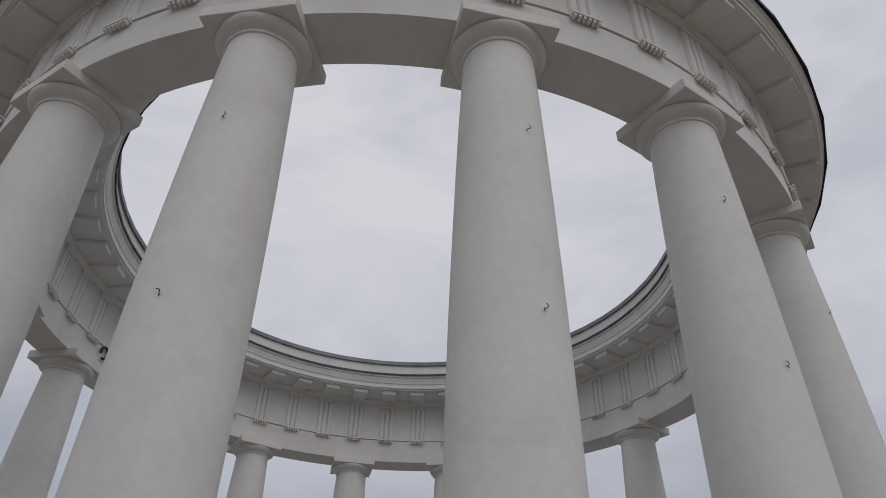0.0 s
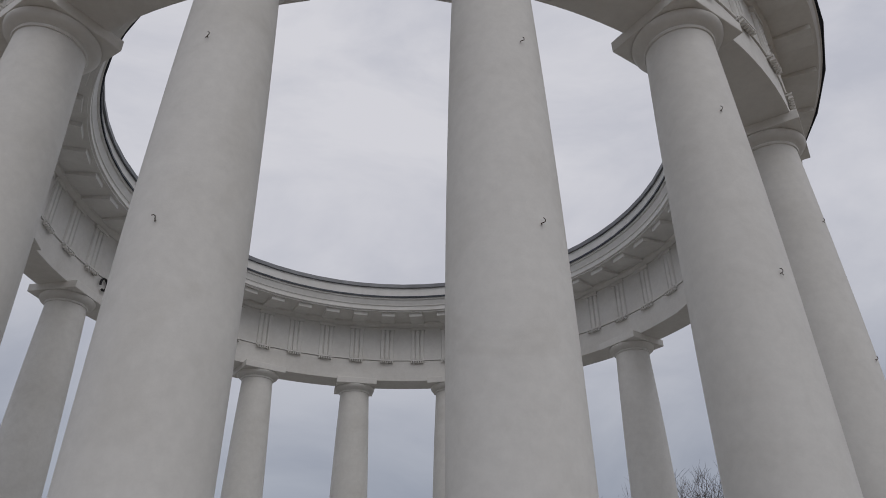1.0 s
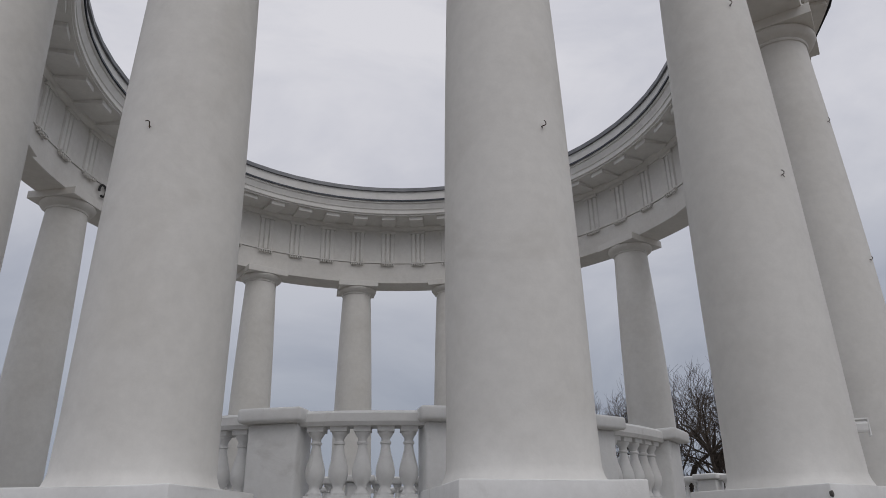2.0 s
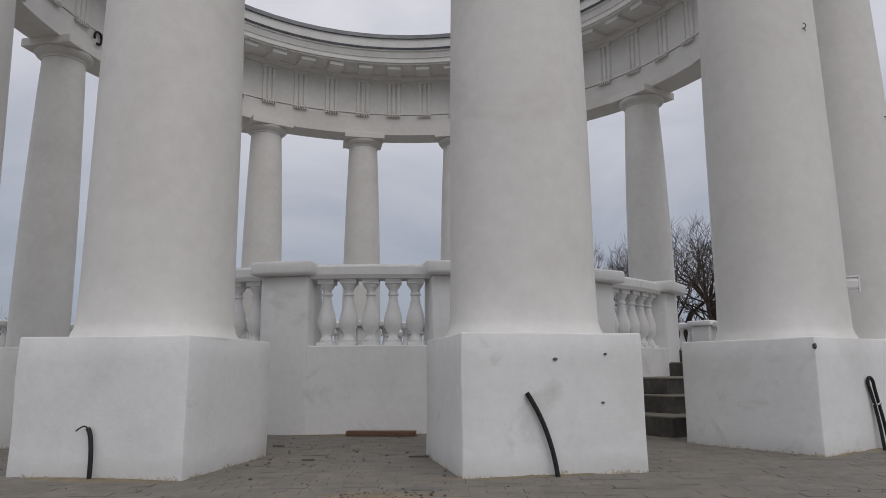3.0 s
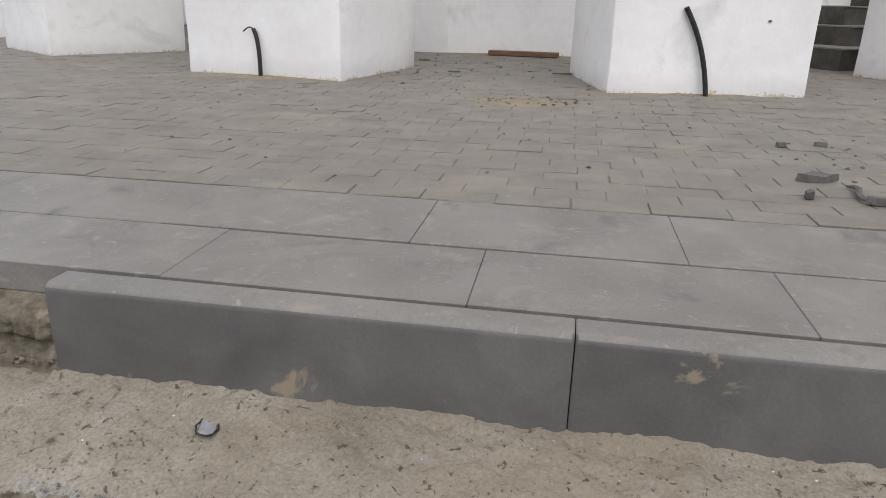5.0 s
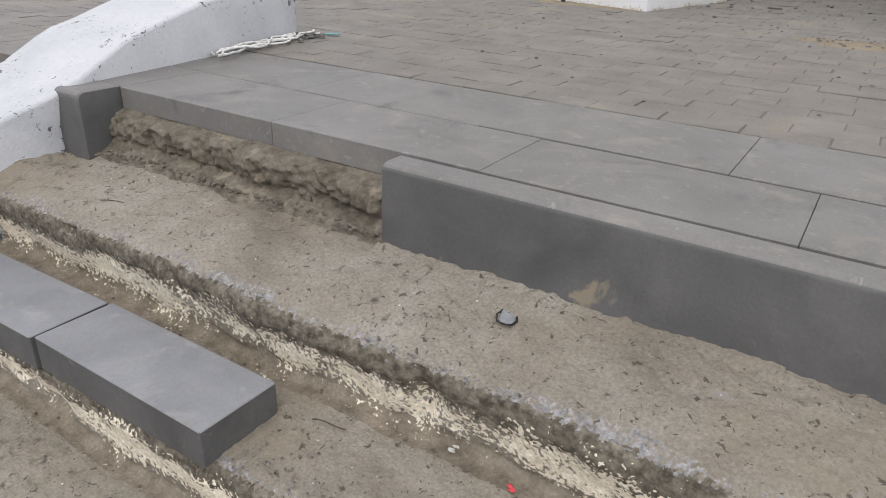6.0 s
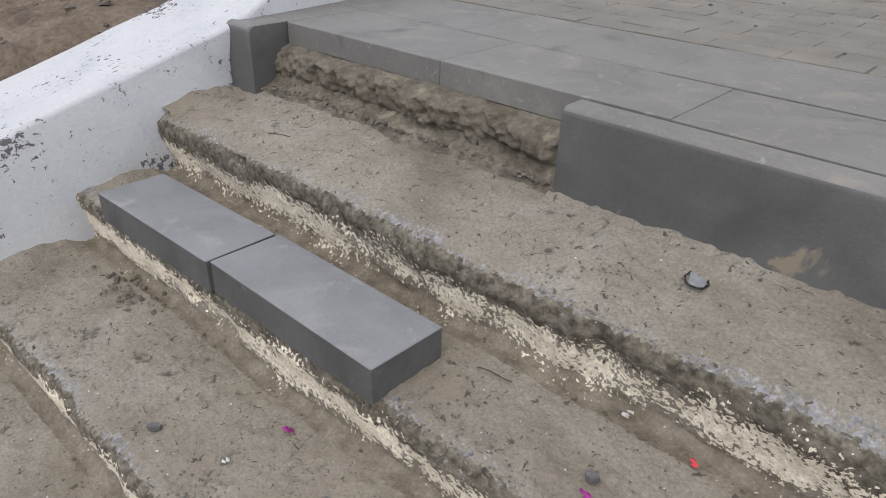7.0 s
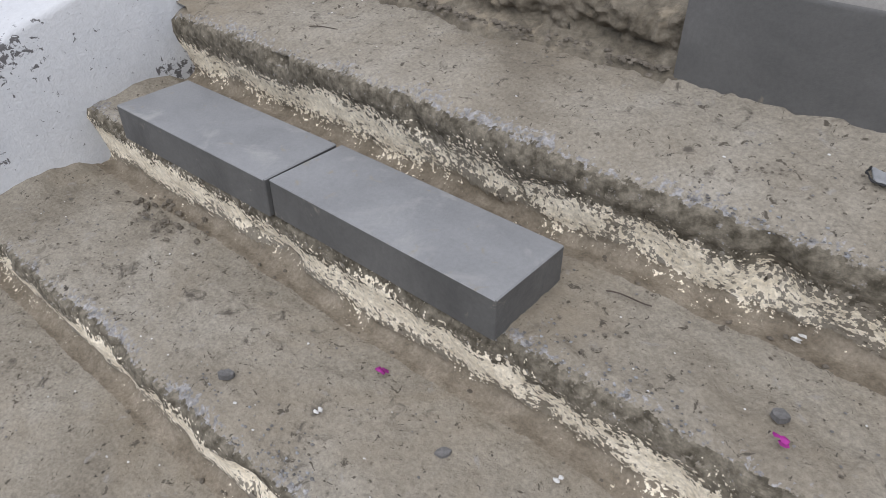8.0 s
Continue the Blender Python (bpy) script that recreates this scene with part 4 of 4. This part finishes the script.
def shard(x, y, w, d, h, turn, seed, z=0.003, mat=SHARD, name="paver_shard", label="broken dark piece of paving lying on the terrace", cat="rubble", group="broken paving pieces", tilt=4):
    """A broken flat piece with an irregular outline."""
    r = jitter(seed)
    n = 9
    pts = []
    for k in range(n):
        a = 2 * math.pi * k / n + r.uniform(-0.25, 0.25)
        e = r.uniform(0.72, 1.1)
        pts.append((w / 2 * e * math.cos(a), d / 2 * e * math.sin(a)))
    bm = bmesh.new()
    lo = [bm.verts.new((px, py, 0)) for px, py in pts]
    hi = [bm.verts.new((px * 0.95, py * 0.95, h * r.uniform(0.8, 1.1))) for px, py in pts]
    bm.faces.new(lo[::-1])
    c = bm.verts.new((0, 0, h))
    for k in range(n):
        bm.faces.new((lo[k], lo[(k + 1) % n], hi[(k + 1) % n], hi[k]))
        bm.faces.new((hi[k], hi[(k + 1) % n], c))
    ob = part(name, bm, mat, m=Matrix.Translation((x, y, z)) @ Matrix.Rotation(radians(turn), 4, "Z") @ Matrix.Rotation(radians(r.uniform(-tilt, tilt)), 4, "X"))
    return tagged(ob, label, cat, group)


for i, (x, y, w, d, h, tr) in enumerate(((0.691, 2.175, 0.15, 0.07, 0.022, 12), (0.605, 1.952, 0.06, 0.035, 0.02, 60), (0.927, 1.915, 0.14, 0.10, 0.03, -8), (0.784, 1.913, 0.11, 0.045, 0.022, -14),
                                         (0.735, 2.742, 0.05, 0.04, 0.016, 20), (0.89, 2.782, 0.06, 0.035, 0.016, -20), (1.033, 2.389, 0.07, 0.03, 0.012, 5), (0.887, 1.782, 0.09, 0.06, 0.015, 30),
                                         (-0.92, 5.15, 0.12, 0.03, 0.01, 3), (-1.35, 6.1, 0.14, 0.03, 0.012, -8), (-0.1, 5.3, 0.25, 0.025, 0.01, 3))):
    shard(x, y, 0.88 * w, 0.88 * d, h, tr, 40 + i)
sliver = part("sliver", tube(bezier((0.75, 2.10, 0.008), (0.80, 2.05, 0.016), (0.71, 1.99, 0.016), (0.75, 1.91, 0.008), 10), [0.004, 0.006, 0.008, 0.009, 0.010, 0.010, 0.010, 0.009, 0.008, 0.006, 0.004], 6), SHARD)
tagged(sliver, "thin curved sliver of broken kerb on the paving", "rubble", "broken paving pieces")


def scatter(name, spots, mat, label, category, seed):
    """Many small lumps in one mesh: (x, y, z, size)."""
    r = jitter(seed)
    vs, fs = [], []
    for x, y, z, sz in spots:
        n = len(vs)
        k = 6
        for lay, (rr, zz) in enumerate(((1.0, 0.0), (0.82, 0.26), (0.35, 0.38))):
            for j in range(k):
                a = 2 * math.pi * j / k + r.uniform(-0.3, 0.3)
                e = rr * r.uniform(0.65, 1.15) * sz / 2
                vs.append((x + e * math.cos(a), y + e * math.sin(a) * r.uniform(0.6, 1), z - 0.002 + zz * sz * r.uniform(0.5, 0.9)))
        for lay in range(2):
            for j in range(k):
                fs.append((n + lay * k + j, n + lay * k + (j + 1) % k, n + (lay + 1) * k + (j + 1) % k, n + (lay + 1) * k + j))
        fs.append(tuple(n + 2 * k + j for j in range(k)))
    me2 = bpy.data.meshes.new(name)
    me2.from_pydata(vs, [], fs)
    me2.materials.append(mat)
    return tagged(part(name, me2, None), label, category, kind="stuff")


rg = jitter(21)
scatter("crumbs", [(-0.30 + rg.gauss(0, 0.16), 3.72 + rg.gauss(0, 0.08), 0.006, rg.uniform(0.007, 0.026)) for _ in range(80)], SHARD, "dark crumbs of broken paving scattered on sand", "rubble", 1)
scatter("crumbs", [(rg.uniform(-2.2, 2.6), rg.uniform(2.0, 6.8), 0.003, rg.uniform(0.006, 0.022)) for _ in range(160)], SHARD, "small dark crumbs strewn over the paving", "rubble", 2)
scatter("crumbs", [(rg.uniform(-1.5, 0.2), rg.uniform(4.1, 6.9), 0.003, rg.uniform(0.010, 0.034)) for _ in range(45)], SHARD, "dark chips of paving strewn between the pedestals", "rubble", 16)
scatter("crumbs", [(rg.uniform(0.6, 1.5), rg.uniform(1.9, 3.0), 0.003, rg.uniform(0.006, 0.02)) for _ in range(50)], SHARD, "small dark crumbs strewn over the paving", "rubble", 3)
scatter("crumbs", [(cheek_x(1.95) + 0.05 + 0.15 * t + rg.gauss(0, 0.02), 1.93 + 1.2 * t + rg.gauss(0, 0.03), 0.01, rg.uniform(0.02, 0.05)) for t in (rg.uniform(-0.05, 0.12) for _ in range(30))], SHARD,
        "clods of dark earth by the parapet foot", "rubble", 4)


def tread_z(y):
    for edge, z in ((0.70, -0.203), (0.45, -0.387), (0.13, -0.544), (-0.19, -0.703)):
        if y > edge:
            return -0.180 - 0.15 * (0.95 - y) if edge == 0.70 else z
    return -0.91


def on_treads(n, lo, hi, rr):
    out = []
    while len(out) < n:
        x, y = rr.uniform(-2.1, 0.85), rr.uniform(-0.15, 0.93)
        if 0.64 < y < 0.74 or 0.39 < y < 0.47 or 0.09 < y < 0.16 or (-1.96 < x < -0.95 and 0.41 < y < 0.62):
            continue
        out.append((x, y, tread_z(y) + 0.003, rr.uniform(lo, hi)))
    return out


scatter("grit", on_treads(1100, 0.002, 0.006, rg), STONE, "grit and small stones strewn over the steps", "grit", 5)
scatter("grit", on_treads(1100, 0.002, 0.006, rg), CLOD, "small clods of dried mud on the steps", "grit", 6)
scatter("chips", on_treads(220, 0.002, 0.007, rg), SHELL, "tiny white paint chips and shell bits on the steps", "chips", 7)
scatter("clods", [(-1.82 + rg.gauss(0, 0.06), 0.40 + rg.gauss(0, 0.03), -0.535, rg.uniform(0.006, 0.022)) for _ in range(45)], CLOD, "clods of dried mud at the foot of a riser", "mud", 8)
scatter("clods", [(rg.uniform(-1.95, -1.0), 0.955 + rg.gauss(0, 0.022), -0.160, rg.uniform(0.005, 0.018)) for _ in range(320)], CLOD, "clods of earth fallen from the open bed", "mud", 9)
scatter("clods", [(rg.uniform(-1.6, 0.8), e + rg.gauss(0, 0.015), tread_z(e - 0.02) + 0.004, rg.uniform(0.004, 0.013)) for e in (0.665, 0.425, 0.105) for _ in range(60)], CLOD,
        "crumbled concrete at the foot of the risers", "mud", 10)
def nose_gravel(n, rr):
    """Bare gravel along the worn step edges."""
    out = []
    while len(out) < n:
        yn, zt, _ = rr.choice(NOSES[:3])
        x, d = rr.uniform(-1.9, 0.85), abs(rr.gauss(0, 0.028))
        if n3(x, yn, 0, 2.6) > -0.12 and not (-1.96 < x < -0.95 and yn == 0.436):
            out.append((x, yn + 0.008 + d, zt + 0.006 + min(d, 0.04) * 0.35, rr.uniform(0.002, 0.007)))
    return out


scatter("gravel", nose_gravel(1100, rg), STONE, "grey gravel bared along the worn step edges", "gravel", 13)
scatter("gravel", nose_gravel(500, rg), SLABLIGHT, "pale gravel bared along the worn step edges", "gravel", 14)
# dark pitted clusters where the tread has crumbled
pits = []
for _ in range(70):
    cx, cy = rg.uniform(-1.95, 0.8), rg.choice((rg.uniform(0.74, 0.92), rg.uniform(0.46, 0.64), rg.uniform(0.17, 0.40), rg.uniform(-0.15, 0.09)))
    if not (-1.99 < cx < -0.92 and 0.40 < cy < 0.63):
        pits += [(cx + rg.gauss(0, 0.022), cy + rg.gauss(0, 0.012), tread_z(cy) + 0.001, rg.uniform(0.003, 0.008)) for _ in range(rg.randint(4, 12))]
scatter("clods", pits, CLOD, "small clusters of crumbled mud on the steps", "mud", 15)
for i, (x, y, w) in enumerate(((-0.616, 0.537, 0.028), (-1.339, 0.206, 0.028), (-0.973, 0.318, 0.026))):
    shard(x, y, w, w * 0.75, 0.009, 30 * i, 70 + i, tread_z(y) + 0.002, STONE, "pebble", "flat grey pebble lying on a step", "pebble", "pebbles on the steps")
shard(-0.640, 0.846, 0.050, 0.034, 0.002, -62, 80, tread_z(0.848) + 0.0055, SLABLIGHT, "stone_plug", "pale oval stone plug set in the cracked tread", "stone", tilt=0)
plug_rim = tube([(0.027 * math.cos(a) + 0.002 * math.sin(5 * a), 0.019 * math.sin(a) + 0.0015 * math.sin(7 * a), 0) for a in (2 * math.pi * k / 24 for k in range(25))], [0.0008 + 0.0014 * (0.5 + 0.5 * math.sin(2.3 * k)) for k in range(25)], 5)
tagged(part("crack_ring", plug_rim, RUBBER, m=Matrix.Translation((-0.640, 0.846, tread_z(0.848) + 0.0062)) @ Matrix.Rotation(radians(-62), 4, "Z")), "dark open crack round a stone plug", "crack")


def petal(x, y, z, sz, mat, seed, label, cat):
    r = jitter(seed)
    bm = bmesh.new()
    for k in range(3):
        a = r.uniform(0, 6)
        c = Vector((x + 0.3 * sz * math.cos(a), y + 0.3 * sz * math.sin(a), z + 0.004 + 0.003 * k))
        ring = []
        for j in range(7):
            b = 2 * math.pi * j / 7
            ring.append(bm.verts.new(c + Vector((0.45 * sz * math.cos(b) * r.uniform(0.7, 1.1), 0.3 * sz * math.sin(b) * r.uniform(0.7, 1.1), 0.25 * sz * r.uniform(-0.3, 0.8)))))
        top = bm.verts.new(c + Vector((0, 0, 0.004)))
        for j in range(7):
            bm.faces.new((ring[j], ring[(j + 1) % 7], top))
        bm.faces.new(ring[::-1])
    return tagged(part(cat.replace(" ", "_"), bm, mat), label, cat)


lumps = []
for _ in range(420):
    bx, by = rg.uniform(-6.0, -2.5), rg.uniform(-0.6, 1.05)
    lumps.append((*bank(bx, by), rg.uniform(0.015, 0.07)))
scatter("rubble", lumps, CLOD, "brown clods and rubble lying on the earth bank", "rubble", 12)
for hx, hz, hs in ((0.004, 0.70, 0.015), (0.34, 0.73, 0.010), (0.31, 0.43, 0.010)):
    hs *= 0.8
    hb = lathe([(0.001, 0.004), (hs * 0.6, 0.004), (hs, 0.0), (hs * 0.9, -0.02)], 9)
    part("anchor_hole", hb, SHARD, columns[0], "dark chipped anchor hole", m=Matrix.Translation((hx, -PED / 2 - 0.009, hz)) @ Matrix.Rotation(radians(90), 4, "X") @ Matrix.Diagonal((1.3, 0.8, 1, 1)))


chip = lathe([(0.001, 0.006), (0.014, 0.005), (0.020, 0.0), (0.016, -0.02)], 9)
part("chip", chip, SHARD, columns[1], "dark broken corner chip", m=Matrix.Translation((-PED / 2 + 0.006, -PED / 2 - 0.002, PED_H - 0.07)) @ Matrix.Rotation(radians(90), 4, "X") @ Matrix.Diagonal((0.55, 1.2, 1, 1)))
petal(-1.152, 0.374, -0.541, 0.018, PETAL, 1, "crumpled magenta petal fallen on a step", "petal")
petal(-0.604, 0.498, -0.385, 0.017, PETAL, 2, "crumpled magenta petal fallen on a step", "petal")
petal(-0.517, 0.66, -0.384, 0.012, REDBIT, 3, "small red scrap lying on a step", "red scrap")
petal(-1.166, 0.251, -0.541, 0.012, SHELL, 4, "white shell fragment lying on a step", "shell")
petal(-0.822, 0.385, -0.541, 0.012, SHELL, 5, "white shell fragment lying on a step", "shell")
petal(-0.647, 0.688, -0.384, 0.018, SHELL, 6, "pale feather scrap lying on a step", "feather")
for i, (x, y, a, ln) in enumerate(((-1.73, 0.77, 20, 0.09), (-0.9, 0.61, 10, 0.07), (-0.35, 0.60, -50, 0.10))):
    d = Vector((math.cos(radians(a)), math.sin(radians(a)), 0)) * ln
    z = tread_z(y) + 0.006
    tagged(part("twig", tube(bezier((x, y, z), (x + d.x * 0.3, y + d.y * 0.3 + 0.008, z + 0.003), (x + d.x * 0.7, y + d.y * 0.7 - 0.006, z + 0.002), (x + d.x, y + d.y, z), 8), 0.0012, 5), BARK),
           "thin dry twig lying on a step", "twig")

rope = thing("rope", "tangle of thin white cord along the parapet foot", "rope")
rg = jitter(9)
for k in range(7):
    ph, amp, off = rg.uniform(0, 6), rg.uniform(0.010, 0.030), rg.uniform(0.02, 0.09)
    y0, y1 = rg.uniform(1.36, 1.6), rg.uniform(1.95, 2.16)
    pts = []
    for i in range(25):
        yy = y0 + (y1 - y0) * i / 24
        pts.append((cheek_x(yy) + off + amp * math.sin(ph + i * 0.55) + 0.008 * math.sin(2.3 * ph + i * 1.4), yy + 0.02 * math.sin(ph + i * 0.9), 0.009 + 0.006 * (1 + math.sin(i * 0.8 + ph)) * 0.5 + 0.002 * k))
    part("strand", tube(pts, 0.0042, 6), ROPE, rope, smooth=60)
tagged(part("plastic_scrap", mesh_of("plastic_scrap", box(-0.03, 0.03, -0.012, 0.012, 0, 0.006, 0.002, 1), TEAL), None, m=Matrix.Translation((-2.19, 2.17, 0.005)) @ Matrix.Rotation(0.6, 4, "Z")),
       "small teal plastic scrap beside the cord", "scrap")


# ---- bare trees beyond the rotunda ----
def tree(x, y, z, height, seed, label):
    r = jitter(seed)
    t = thing("tree", label, "tree", "bare trees", m=Matrix.Translation((x, y, z)))
    trunk_bm, limbs, twigs = bmesh.new(), bmesh.new(), bmesh.new()

    def grow(p, d, length, rad, depth):
        pts, rads = [p], [rad]
        n = 4 if depth < 3 else 3
        for k in range(n):
            d = (d + Vector((r.gauss(0, 0.16), r.gauss(0, 0.16), r.gauss(0.05, 0.10)))).normalized()
            p = p + d * length / n
            pts.append(p)
            rads.append(rad * (1 - 0.45 * (k + 1) / n))
        bm = trunk_bm if depth == 0 else limbs if depth < 3 else twigs
        tube(pts, rads, 7 if depth == 0 else 5 if depth < 3 else 3, bm, cap=depth < 2)
        if depth >= 5:
            return
        for k in range((5, 5, 4, 4, 3)[depth]):
            s = r.uniform(0.35, 1.0)
            i = min(n - 1, int(s * n))
            q = pts[i].lerp(pts[i + 1], s * n - i)
            a = r.uniform(0, 2 * math.pi)
            side = d.cross(Vector((math.cos(a), math.sin(a), 0.3))).normalized()
            nd = (d * r.uniform(0.5, 0.9) + side * r.uniform(0.5, 0.95) + Vector((0, 0, 0.18))).normalized()
            grow(q, nd, length * r.uniform(0.55, 0.78), max(0.006, rads[i] * 0.58), depth + 1)

    grow(Vector((0, 0, -0.05)), Vector((r.uniform(-0.08, 0.08), r.uniform(-0.08, 0.08), 1)).normalized(), height * 0.36, height * 0.022, 0)
    part("trunk", trunk_bm, BARK, t, smooth=60)
    part("limb", limbs, BARK, t, smooth=60)
    tagged(part("twig", twigs, BARK, t), kind="stuff")
    return t


for i, (x, y, h) in enumerate(((7.0, 27.0, 7.6), (10.1, 26.5, 9.4), (8.5, 30.0, 8.0), (11.6, 28.0, 9.4), (13.6, 31.0, 9.4), (10.6, 31.5, 9.6))):
    tree(x, y, -0.03, h, 100 + i, "leafless dark tree with a dense twiggy crown")
tree(-40.0, 62.0, -0.93, 9.5, 120, "distant leafless tree standing beyond the terrace")
